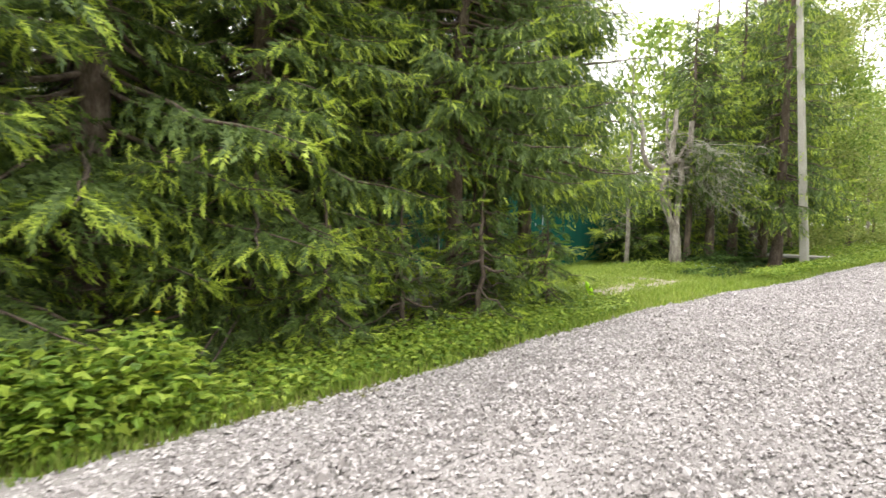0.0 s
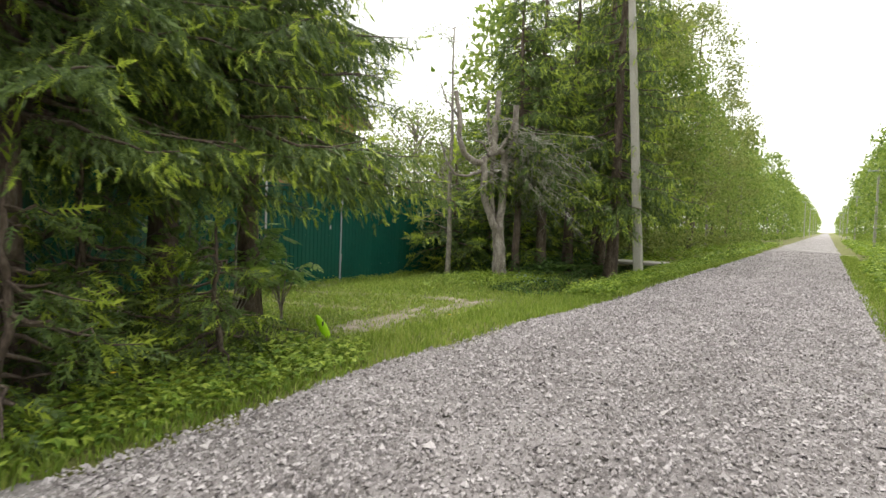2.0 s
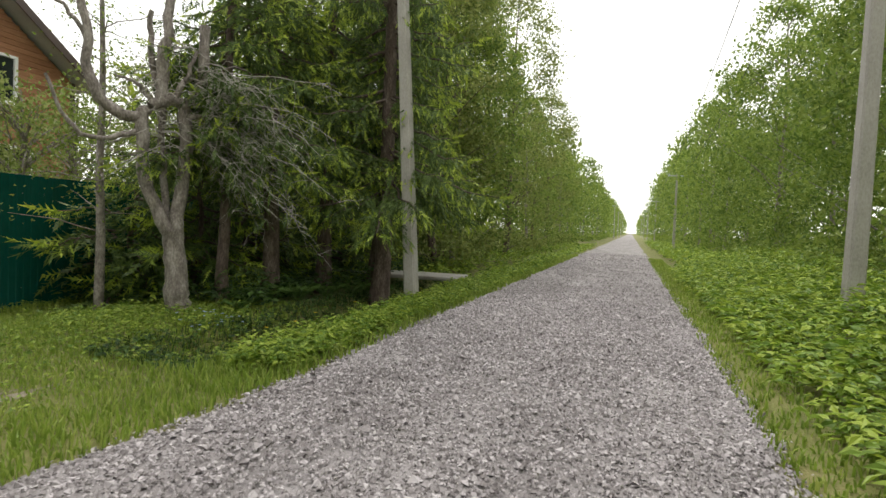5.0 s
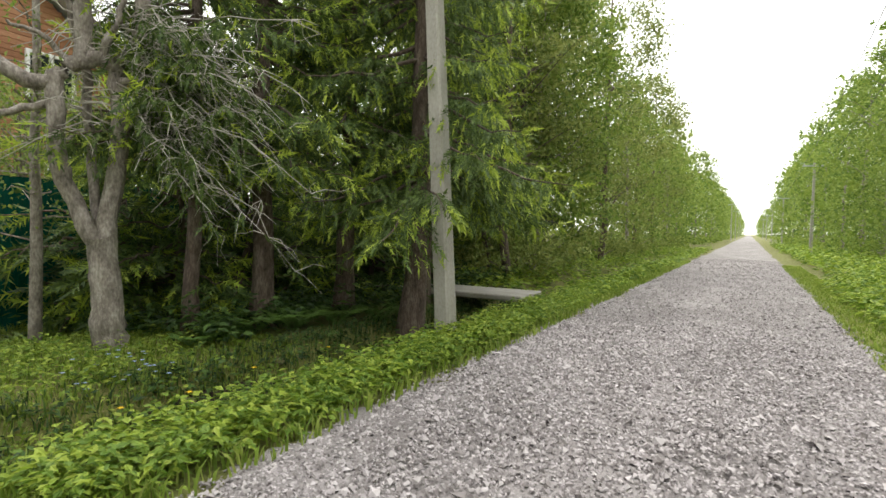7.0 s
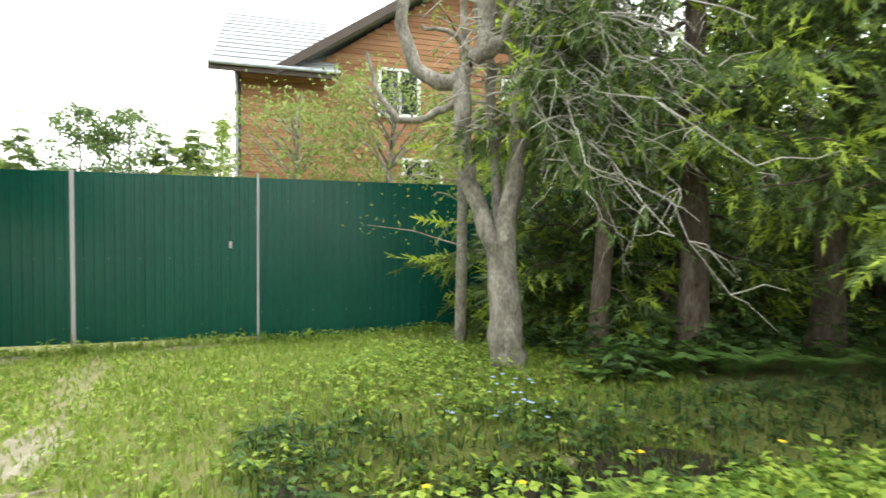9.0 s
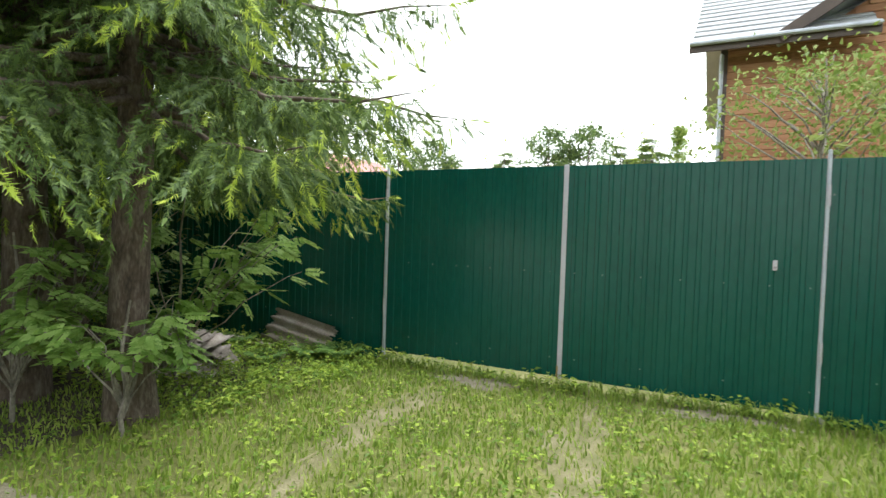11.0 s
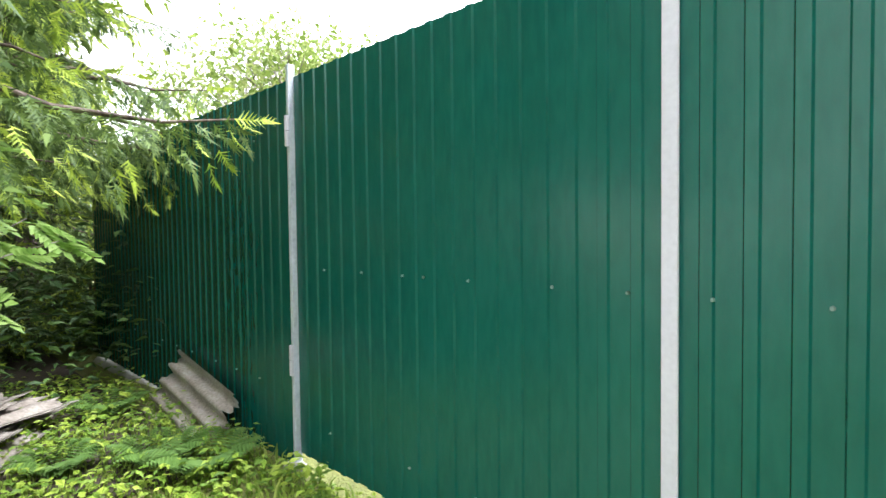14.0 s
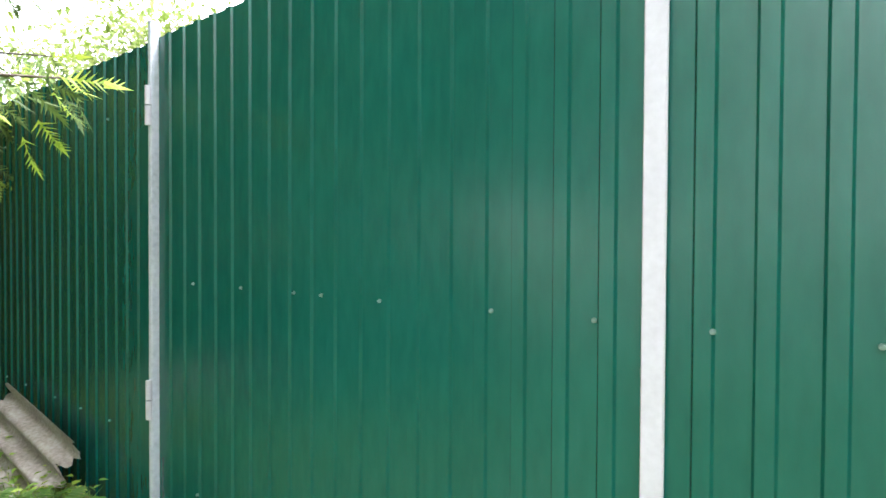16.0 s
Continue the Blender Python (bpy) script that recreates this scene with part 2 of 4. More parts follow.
def leaf_template(fold=0.12):
    V = [(0, 0, 0), (0.35, 0.28, fold), (1, 0, -0.1), (0.35, -0.28, fold)]
    return np.array(V), np.array([(0, 2, 1), (0, 3, 2)])


def ground_z(x, y):
    x, y = np.asarray(x, float), np.asarray(y, float)
    z = 0.1 + 0.028 * np.clip(x, -40, 18) + 0.012 * np.clip(x - 18, 0, 2000) - 0.01 * np.clip(y - 2, 0, 40)
    ed = road_left(x) + 1.55
    along = np.clip((x - 13.4) / 1.0, 0, 1) * np.clip((60 - x) / 10, 0, 1)
    z = z - 0.5 * along * np.exp(-((y - ed) / 0.42) ** 2)
    z = z + 0.10 * np.exp(-((y - 6.2) / 1.3) ** 2 - ((x - 15.2) / 2.2) ** 2)
    near = np.clip((y - 4.6) / 4.2, 0, 1) ** 1.5 * np.clip((x - 8.0) / 1.5, 0, 1) * np.clip((30 - x) / 8, 0, 1)
    z = z + near * (0.30 + 0.012 * (x - 13.3) - (0.027 + 0.028 * np.clip(x, -40, 18)))
    return z + 0.018 * np.sin(x * 1.7 + 0.6 * y) * np.cos(y * 1.3 - 0.4 * x) * np.clip(1.5 - np.abs(x - 10) / 40, 0, 1)


def road_left(x):
    return np.interp(x, [-60, 0, 5, 8, 11, 14, 18, 1000], [4.2, 3.5, 3.55, 3.6, 3.3, 2.9, 2.65, 2.65 - 0.039 * 982])


def road_right(x):
    return np.interp(x, [-60, 0, 10, 18, 1000], [0.5, -0.5, -0.82, -1.02, -1.02 - 0.039 * 982])

# ---- ground and road ----
def grid_sheet(name, xs, ys, zf, material, label):
    X, Y = np.meshgrid(xs, ys, indexing="ij")
    Z = zf(X, Y)
    n, m = X.shape
    i, j = np.meshgrid(np.arange(n - 1), np.arange(m - 1), indexing="ij")
    a = i * m + j
    F = np.stack([a, a + m, a + m + 1, a + 1], -1).reshape(-1, 4)
    ob = solid(name, np.stack([X, Y, Z], -1).reshape(-1, 3), F, material, smooth=True)
    return tagged(ob, label, name, kind="structure")


gx = np.concatenate([[-900, -300, -100, -50, -25], np.arange(-12, 40, 0.3), np.arange(40, 90, 2), [100, 130, 170, 230, 320, 450, 650, 900, 1400]])
gy = np.concatenate([[-900, -300, -100, -40, -20], np.arange(-10, 14, 0.24), [16, 19, 23, 30, 45, 80, 200, 900]])
grid_sheet("ground", gx, gy, ground_z, SOIL, "uneven green verge soil with thin grass beside the road")

# the road: one gravel sheet with ragged edges
rx = np.concatenate([np.arange(-30, 45, 0.15), np.arange(45, 120, 1.5), [130, 160, 200, 260, 350, 500, 700, 900]])
cr = np.linspace(0, 1, 15)
lo = road_right(rx) + 0.07 * np.sin(rx * 2.1) + RNG.normal(0, 0.05, len(rx))
hi = road_left(rx) + 0.08 * np.sin(rx * 1.7 + 1) + RNG.normal(0, 0.06, len(rx))
RX = np.repeat(rx[:, None], 15, 1)
RY = lo[:, None] * (1 - cr) + hi[:, None] * cr
RZ = ground_z(RX, RY) + 0.012 + 0.05 * (1 - (2 * cr - 1) ** 2) - 0.03 * np.exp(-((cr - 0.35) / 0.07) ** 2) - 0.03 * np.exp(-((cr - 0.72) / 0.07) ** 2)
i, j = np.meshgrid(np.arange(len(rx) - 1), np.arange(14), indexing="ij")
a = i * 15 + j
tagged(solid("road", np.stack([RX, RY, RZ], -1).reshape(-1, 3), np.stack([a, a + 15, a + 16, a + 1], -1).reshape(-1, 4), GRAVEL, smooth=True),
       "pale grey gravel road with faint wheel tracks", "road", kind="structure")


def road_z(x, y):
    c = (y - road_right(x)) / (road_left(x) - road_right(x))
    return ground_z(x, y) + 0.012 + 0.05 * np.clip(1 - (2 * c - 1) ** 2, 0, 1)


# loose stones
def stones():
    oct_v = np.array([(1, 0, 0), (-1, 0, 0), (0, 1, 0), (0, -1, 0), (0.2, 0.1, 0.9)], float)
    oct_f = np.array([(0, 2, 4), (2, 1, 4), (1, 3, 4), (3, 0, 4)])
    n = 190000
    x = np.where(RNG.random(n) < 0.86, RNG.uniform(-0.5, 20, n), 20 + 24 * RNG.random(n) ** 1.8)
    c = RNG.beta(0.9, 0.9, n)
    y = road_right(x) * (1 - c) + road_left(x) * c + RNG.normal(0, 0.05, n)
    T = np.stack([x, y, road_z(x, y) + 0.004], -1)
    size = RNG.lognormal(math.log(0.011), 0.42, n)
    M = frames_from(RNG.normal(size=(n, 3)) * np.array([1, 1, 0.35]), size, RNG, RNG.normal(0, 0.5, n))
    M = M * RNG.uniform(0.6, 1.3, (n, 1, 3))
    V, F = scatter(oct_v, oct_f, M, T)
    V = V + RNG.normal(0, 0.0025, V.shape)
    tagged(solid("gravel_stones", V, F, STONE), "loose crushed grey stones covering the road", "gravel", kind="stuff")


stones()

# worn wheel tracks on the drive; the patches at the gate paint spilled light
def drive_patch(cx, cy, lx, ly, turn, seed):
    r = np.random.default_rng(seed)
    n, rings = 40, 5
    ang = np.linspace(0, 2 * np.pi, n, endpoint=False)
    rad = 1 + 0.22 * np.sin(ang * 3 + seed) + r.normal(0, 0.3, n)
    V = []
    for k in range(rings + 1):
        f = k / rings
        px, py = f * rad * np.cos(ang) * lx, f * rad * np.sin(ang) * ly
        X = cx + px * math.cos(turn) - py * math.sin(turn)
        Y = cy + px * math.sin(turn) + py * math.cos(turn)
        V.append(np.stack([X, Y, ground_z(X, Y) + 0.014 * (1 - f ** 4) - 0.004 * (f == 1)], -1))
    F = [(k * n + i, k * n + (i + 1) % n, (k + 1) * n + (i + 1) % n, (k + 1) * n + i) for k in range(rings) for i in range(n)]
    tagged(solid("bare_and_lit_patch", np.concatenate(V), F, BARE_LIT if cy < 5.6 or cy > 8.8 else TRACK, smooth=True), "worn pale bare soil wheel track in the grass, painted light at the gate", "bare soil", "wheel tracks", "structure")


# the two beyond y 8.8 are pale for light spilling under the gate
PATCHES = [(9.9, 5.1, 1.3, 0.3, 0.15, 1), (11.6, 4.85, 1.0, 0.18, -0.1, 2), (11.7, 7.6, 1.5, 0.22, 1.75, 3), (10.2, 7.3, 1.6, 0.2, 1.7, 4), (10.3, 8.95, 0.55, 0.2, 0.0, 5), (9.5, 5.15, 0.9, 0.28, 0.3, 8), (12.6, 9.0, 0.5, 0.16, 0.1, 9), (12.0, 5.4, 0.7, 0.2, 1.5, 6)]
for pt in PATCHES:
    drive_patch(*pt)


def bare(x, y):
    out = np.zeros(len(x), bool)
    for cx, cy, lx, ly, tu, _ in PATCHES:
        dx, dy = x - cx, y - cy
        out |= ((dx * math.cos(tu) + dy * math.sin(tu)) / lx) ** 2 + ((dy * math.cos(tu) - dx * math.sin(tu)) / ly) ** 2 < 0.8
    return out


# dark brown ground sheet under the spruces
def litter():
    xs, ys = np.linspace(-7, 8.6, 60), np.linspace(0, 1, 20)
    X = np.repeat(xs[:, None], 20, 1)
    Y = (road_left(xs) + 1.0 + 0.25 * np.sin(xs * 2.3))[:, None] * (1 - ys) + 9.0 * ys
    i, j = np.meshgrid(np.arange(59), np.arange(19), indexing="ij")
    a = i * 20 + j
    tagged(solid("dark_brown_ground", np.stack([X, Y, ground_z(X, Y) + 0.012], -1).reshape(-1, 3), np.stack([a, a + 20, a + 21, a + 1], -1).reshape(-1, 4), DARKGROUND, smooth=True),
           "dark brown ground under the spruces", "leaf litter", kind="structure")


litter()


# dark brown strip that follows the bottom of the ditch
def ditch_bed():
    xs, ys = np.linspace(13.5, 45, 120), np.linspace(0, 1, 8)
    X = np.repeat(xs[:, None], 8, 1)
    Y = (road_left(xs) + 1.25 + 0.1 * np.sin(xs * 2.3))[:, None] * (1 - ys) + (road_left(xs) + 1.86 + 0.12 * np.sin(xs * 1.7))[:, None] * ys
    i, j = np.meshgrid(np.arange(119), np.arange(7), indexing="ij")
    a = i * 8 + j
    tagged(solid("ditch_bed", np.stack([X, Y, ground_z(X, Y) + 0.014], -1).reshape(-1, 3), np.stack([a, a + 8, a + 9, a + 1], -1).reshape(-1, 4), DARKGROUND, smooth=True),
           "dark brown strip along the ditch bed", "ditch", kind="structure")


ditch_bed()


# ---- fence and gate ----
FY, FTOP, FBOT = 9.32, 2.53, 0.36


def ribbed(width, z0, z1, wave0=0.0):
    """A profiled steel sheet along x with narrow raised ribs at 115 mm."""
    prof, x = [], 0.0
    while x < width - 1e-6:
        for dx, dy in ((0, 0), (0.062, 0), (0.068, -0.009), (0.102, -0.009), (0.108, 0)):
            if x + dx <= width:
                prof.append((x + dx, dy))
        x += 0.115
    prof.append((width, prof[-1][1]))
    n = len(prof)
    zs = np.linspace(z0, z1, 4)
    V = [(px, py - 0.0012 * math.sin(px * 5 + z * 2), z) for z in zs for px, py in prof]
    F = [(k * n + i, k * n + i + 1, (k + 1) * n + i + 1, (k + 1) * n + i) for k in range(3) for i in range(n - 1)]
    m = len(V)
    V += [(px, py + 0.003, pz) for px, py, pz in V]
    F += [(a + m, d + m, c + m, b + m) for a, b, c, d in F]
    for row in (0, 3):
        F += [(row * n + i, row * n + i + m, row * n + i + 1 + m, row * n + i + 1) for i in range(n - 1)]
    return V, F


def bolt_bm():
    bm = bmesh.new()
    bmesh.ops.create_cone(bm, cap_ends=True, segments=10, radius1=0.0065, radius2=0.0065, depth=0.003)
    bmesh.ops.create_cone(bm, cap_ends=True, segments=6, radius1=0.005, radius2=0.0045, depth=0.006, matrix=Matrix.Translation((0, 0, 0.0045)))
    bmesh.ops.rotate(bm, cent=(0, 0, 0), matrix=Matrix.Rotation(radians(90), 3, "X"), verts=bm.verts)
    return bm


BOLT_ME = bpy.data.meshes.new("bolt")
_bm = bolt_bm()
_bm.to_mesh(BOLT_ME)
_bm.free()
BOLT_ME.materials.append(BOLT)


def bolts(parent, xs, z):
    for bx in xs:
        b = new("bolt", BOLT_ME)
        b.parent = parent
        b.location = (bx, -0.003 if (bx / 0.115) % 1 < 0.55 else -0.011, z)


def gate_leaf(x0, x1, label, lock=None, bolt_x=()):
    ob = thing("gate_leaf", x0, FY, 0, label, "gate", "gate leaves")
    w = x1 - x0
    V, F = ribbed(w, FBOT, FTOP)
    solid("sheet", V, F, GREEN, ob)
    for z in (FBOT + 0.2, 1.44, FTOP - 0.2):
        part("rail", block((w - 0.01, 0.04, 0.04), (w / 2, 0.026, z)), STEEL, ob)
    bolts(ob, bolt_x, 1.44)
    bolts(ob, [b + 0.03 for b in bolt_x[::2]], FBOT + 0.2)
    if lock:
        l = part("lock_plate", block((0.035, 0.012, 0.09), (lock - x0, -0.017, 1.62), 0.004), WHITEPAINT, ob, "small pale lock plate")
        part("keyhole", block((0.008, 0.006, 0.02), (lock - x0, -0.024, 1.60), 0.002), DARKTRIM, l)
    return ob


XC, XB, XA = 8.92, 11.083, 13.28
gate_leaf(XC + 0.015, XB - 0.012, "dark green profiled steel gate leaf, closed, with bolts", bolt_x=(0.30, 0.62, 0.93, 1.07, 1.34, 1.73, 2.01))
gate_leaf(XB + 0.012, XA - 0.015, "dark green profiled steel gate leaf with a pale lock", lock=12.93, bolt_x=(0.105, 0.38, 0.74, 1.09, 1.45, 1.8, 2.1))
strip = thing("gate_edge_strip", XB, FY - 0.018, 0, "pale lilac painted flat bar where the gate leaves meet", "gate bar")
part("bar", block((0.05, 0.012, FTOP - FBOT + 0.02), (0, 0, (FTOP + FBOT) / 2), 0.003), WHITEPAINT, strip)
part("drop_bolt", block((0.016, 0.016, 0.2), (-0.02, -0.01, FBOT + 0.02), 0.004), surface("rusty_iron", [(0.2, 0.13, 0.05), (0.35, 0.25, 0.1)]), strip, "rusty drop bolt")


def hinge_post(x, side, label):
    ob = thing("gate_post", x, FY - 0.012, 0, label, "fence post", "gate posts")
    part("tube", block((0.028, 0.046, FTOP - 0.02), (0, 0, (FTOP + 0.10) / 2 + 0.03), 0.005), STEEL, ob)
    for z in (0.905, 2.22):
        bm = bmesh.new()
        for dz in (-0.045, 0.045):
            bmesh.ops.create_cone(bm, cap_ends=True, segments=12, radius1=0.0135, radius2=0.0135, depth=0.084, matrix=Matrix.Translation((0.004, -0.030, z + dz)))
        part("hinge", bm, WHITEPAINT, ob, "welded barrel hinge")
    part("footing", block((0.12, 0.11, 0.1), (0.0, -0.02, float(ground_z(x, FY)) + 0.01), 0.02), CONCRETE, ob)


hinge_post(XC, 1, "grey painted steel gate post with barrel hinges")
hinge_post(XA, -1, "grey painted steel gate post with barrel hinges")


def fence_run(x0, x1):
    ob = thing("fence", x0, FY + 0.012, 0, "dark green profiled steel sheet fence", "fence")
    x = 0.0
    while x < x1 - x0 - 0.02:
        w = min(1.15, x1 - x0 - x)
        V, F = ribbed(w, float(ground_z(x0 + x + w / 2, FY)) - 0.02 if x0 > 9 else 0.24, FTOP)
        s = solid("sheet", V, F, GREEN, ob)
        s.location = (x, 0.002 * (int(x * 10) % 3), 0)
        bolts(ob, (x + 0.03, x + 0.38, x + 0.72), FTOP - 0.3)
        bolts(ob, (x + 0.03, x + 0.38, x + 0.72), 0.7)
        x += 1.15
    for z in (0.7, FTOP - 0.3):
        part("rail", block((x1 - x0, 0.03, 0.04), ((x1 - x0) / 2, 0.03, z)), STEEL, ob)
    return ob


left_run = fence_run(4.25, XC - 0.015)
fence_run(XA + 0.015, 34.0)
side = fence_run(4.25, 10.0)
side.matrix_world = pose(4.25, FY + 0.02, 0, 0, 0, 90)
tagged(solid("fence_plinth", *tubes([([(4.3, 9.36, 0.1), (6.5, 9.36, 0.12)], [0.14, 0.12])], 4), CONCRETE), "rough concrete plinth under the fence", "plinth", kind="structure")

# ---- house ----
HY = 19.0


def prism(pts, y0, y1):
    """A solid from an outline in x and z, drawn out along y."""
    n = len(pts)
    bm = bmesh.new()
    a = [bm.verts.new((x, y0, z)) for x, z in pts]
    b = [bm.verts.new((x, y1, z)) for x, z in pts]
    bm.faces.new(a)
    bm.faces.new(b[::-1])
    for i in range(n):
        bm.faces.new((a[i], b[i], b[(i + 1) % n], a[(i + 1) % n]))
    bmesh.ops.recalc_face_normals(bm, faces=bm.faces)
    return bm


def window_unit(parent, cx, cz, w, h):
    f = part("window_frame", block((w, 0.1, 0.09), (cx, -0.06, cz + h / 2), 0.01), UPVC, parent, "white window frame")
    part("frame_bar", block((w, 0.1, 0.09), (cx, -0.06, cz - h / 2), 0.01), UPVC, f)
    for dx in (-w / 2, 0, w / 2):
        part("frame_bar", block((0.11, 0.1, h + 0.08), (cx + dx, -0.063, cz), 0.01), UPVC, f)
    for dx in (-w / 4, w / 4):
        part("pane", block((w / 2 - 0.08, 0.02, h), (cx + dx, -0.03, cz), 0), GLASS, f, "dark reflecting glass pane")
    part("sill", block((w + 0.2, 0.18, 0.05), (cx, -0.1, cz - h / 2 - 0.07), 0.01), UPVC, f)


def house():
    ob = thing("house", 0, HY, 0, "two-storey house with orange-brown siding and a gabled grey roof", "house")
    x0, x1, ax, az, ez = 12.3, 24.1, 19.3, 10.2, 6.7
    part("wall", prism([(x0, 0), (x1, 0), (x1, ez), (ax, az - 0.1), (14.2, ez), (x0, ez)], 0, 9), SIDING, ob)
    z = 2.2
    while z < az - 0.2:
        l = x0 if z < ez - 0.1 else 14.2 + (z - ez) / (az - ez) * (ax - 14.2) + 0.1
        r = x1 if z < ez - 0.1 else x1 - (z - ez) / (az - ez) * (x1 - ax) - 0.1
        if r - l > 0.2:
            part("siding_board", block((r - l, 0.03, 0.165), ((l + r) / 2, -0.016, z), 0.012), SIDING, ob)
        z += 0.175
    part("corner_board", block((0.16, 0.06, ez), (x0, -0.03, ez / 2)), DARKTRIM, ob)
    part("corner_board", block((0.16, 0.06, ez), (x1, -0.03, ez / 2)), DARKTRIM, ob)
    for cx in (17.2, 21.47):
        window_unit(ob, cx, 6.25, 1.3, 1.45)
    window_unit(ob, 22.0, 3.4, 1.3, 1.4)
    window_unit(ob, 18.0, 3.4, 1.3, 1.4)
    for s, ex in ((-1, 13.4), (1, 24.6)):
        l = math.hypot(ax - ex, az - ez + 0.35)
        a = math.atan2(az - ez + 0.35, abs(ax - ex))
        rf = part("roof", block((l, 10.2, 0.14), ((ax + ex) / 2, 4.3, (az + ez - 0.35) / 2 + 0.15), 0.02, Matrix.Rotation(s * a, 4, "Y")), ROOF, ob)
        part("bargeboard", block((l, 0.05, 0.26), ((ax + ex) / 2, -0.84, (az + ez - 0.35) / 2 + 0.08), 0.01, Matrix.Rotation(s * a, 4, "Y")), DARKTRIM, rf)
    wing = part("wing_roof", prism_x([(-0.75, 6.55), (4.5, 9.9), (9.8, 6.55), (9.8, 6.42), (4.5, 9.75), (-0.75, 6.42)], 11.6, 15.2), ROOF, ob)
    part("wing_gable", prism_x([(0.05, 6.4), (4.5, 9.7), (8.95, 6.4)], 12.35, 14.6), SIDING, wing)
    for k in range(13):
        part("tile_course", block((3.6, 0.05, 0.04), (13.4, -0.7 + k * 0.4, 6.6 + k * 0.255), 0.01), ROOF, wing)
    part("eaves_board", block((3.7, 0.04, 0.24), (13.4, -0.78, 6.42), 0.01), DARKTRIM, wing)
    g = part("gutter", block((3.7, 0.12, 0.1), (13.4, -0.86, 6.5), 0.03), STEEL, ob)
    part("downpipe", block((0.09, 0.09, 6.0), (12.25, -0.15, 3.4), 0.03), STEEL, ob, "grey downpipe")
    part("downpipe", block((0.09, 0.09, 6.0), (24.2, -0.15, 3.2), 0.03), DARKTRIM, ob)


def prism_x(pts, x0, x1):
    n = len(pts)
    bm = bmesh.new()
    a = [bm.verts.new((x0, y, z)) for y, z in pts]
    b = [bm.verts.new((x1, y, z)) for y, z in pts]
    bm.faces.new(a)
    bm.faces.new(b[::-1])
    for i in range(n):
        bm.faces.new((a[i], b[i], b[(i + 1) % n], a[(i + 1) % n]))
    bmesh.ops.recalc_face_normals(bm, faces=bm.faces)
    return bm


house()

far_house = thing("neighbour_house", -9.0, 31, -1.2, "distant house with a faded red roof behind the fence", "house")
part("wall", block((9, 7, 4.2), (0, 0, 2.1), 0.02), SHEDWOOD, far_house)
part("roof", prism([(-5.2, 4.0), (5.2, 4.0), (0, 7.6)], -4, 4), PINKROOF, far_house)

# brown shed behind the fence corner
shed = thing("shed", 1.9, 11.2, float(ground_z(2, 11)), "brown boarded garden shed in the shade", "shed")
part("wall", block((4.2, 2.2, 2.3), (0, 0.2, 1.25), 0.02), SHEDWOOD, shed)
part("base", block((4.4, 2.5, 0.3), (0, 0.2, 0.05), 0.03), CONCRETE, shed)
for k in range(14):
    part("board", block((4.22, 0.03, 0.15), (0, -0.915, 0.28 + k * 0.16), 0.01), SHEDWOOD, shed)
part("roof", block((4.7, 2.9, 0.1), (0, 0.2, 2.45), 0.02, Matrix.Rotation(radians(5), 4, "X")), DARKTRIM, shed)
mesh_fence = thing("metal_fence", -2.5, 10.4, float(ground_z(-2, 10)), "dark thin metal fence posts and rails", "fence")
for k in range(9):
    part("post", block((0.05, 0.05, 1.9), (k * 0.38 - 1.6, 0, 0.95)), DARKTRIM, mesh_fence)
for z in (0.35, 1.6):
    part("rail", block((3.3, 0.03, 0.04), (-0.08, 0.04, z)), DARKTRIM, mesh_fence)

# ---- poles and cables ----
def concrete_pole(x, y, h, lean, group="concrete utility poles", w=0.25):
    z = float(ground_z(x, y)) - 0.15
    ob = thing("utility_pole", x, y, z, "tall tapered grey concrete utility pole beside the road", "utility pole", group)
    bm = bmesh.new()
    for k in range(9):
        f = k / 8
        s = w / 2 * (1 - 0.38 * f)
        c = s * 0.25
        ring = [(s, -s + c), (s, s - c), (s - c, s), (-s + c, s), (-s, s - c), (-s, -s + c), (-s + c, -s), (s - c, -s)]
        vs = [bm.verts.new((px + lean[0] * f * h, py * 0.8 + lean[1] * f * h, f * h)) for px, py in ring]
        if k:
            for i in range(8):
                bm.faces.new((prev[i], prev[(i + 1) % 8], vs[(i + 1) % 8], vs[i]))
        prev = vs
    bm.faces.new(prev)
    shaft = part("shaft", bm, CONCRETE, ob)
    part("crossarm", block((0.08, 1.3, 0.08), (lean[0] * h * 0.97, lean[1] * h * 0.97, h * 0.97)), STEEL, ob)
    for dy in (-0.55, 0.55):
        bm = bmesh.new()
        bmesh.ops.create_cone(bm, cap_ends=True, segments=8, radius1=0.04, radius2=0.025, depth=0.14, matrix=Matrix.Translation((lean[0] * h * 0.97, lean[1] * h * 0.97 + dy, h * 0.97 + 0.11)))
        part("insulator", bm, WHITEPAINT, ob)
    return Vector((x + lean[0] * h * 0.97, y + lean[1] * h * 0.97, z + h * 0.97 + 0.15))


concrete_pole(18.25, 3.52, 9.5, (0.0, 0.07), w=0.27)
for k in range(3, 7):
    concrete_pole(18.25 + 38 * k, 3.4 - 0.039 * 38 * k, 7.5, (0.0, 0.01))
tops = [concrete_pole(-17, -2.4, 9, (0, 0), w=0.27), concrete_pole(18.0, -3.0, 9.2, (0.0, -0.015), w=0.28)]
for k in range(1, 6):
    tops.append(concrete_pole(18.0 + 36 * k, -3.2 - 0.039 * 36 * k, 6.2, (0, 0.0)))
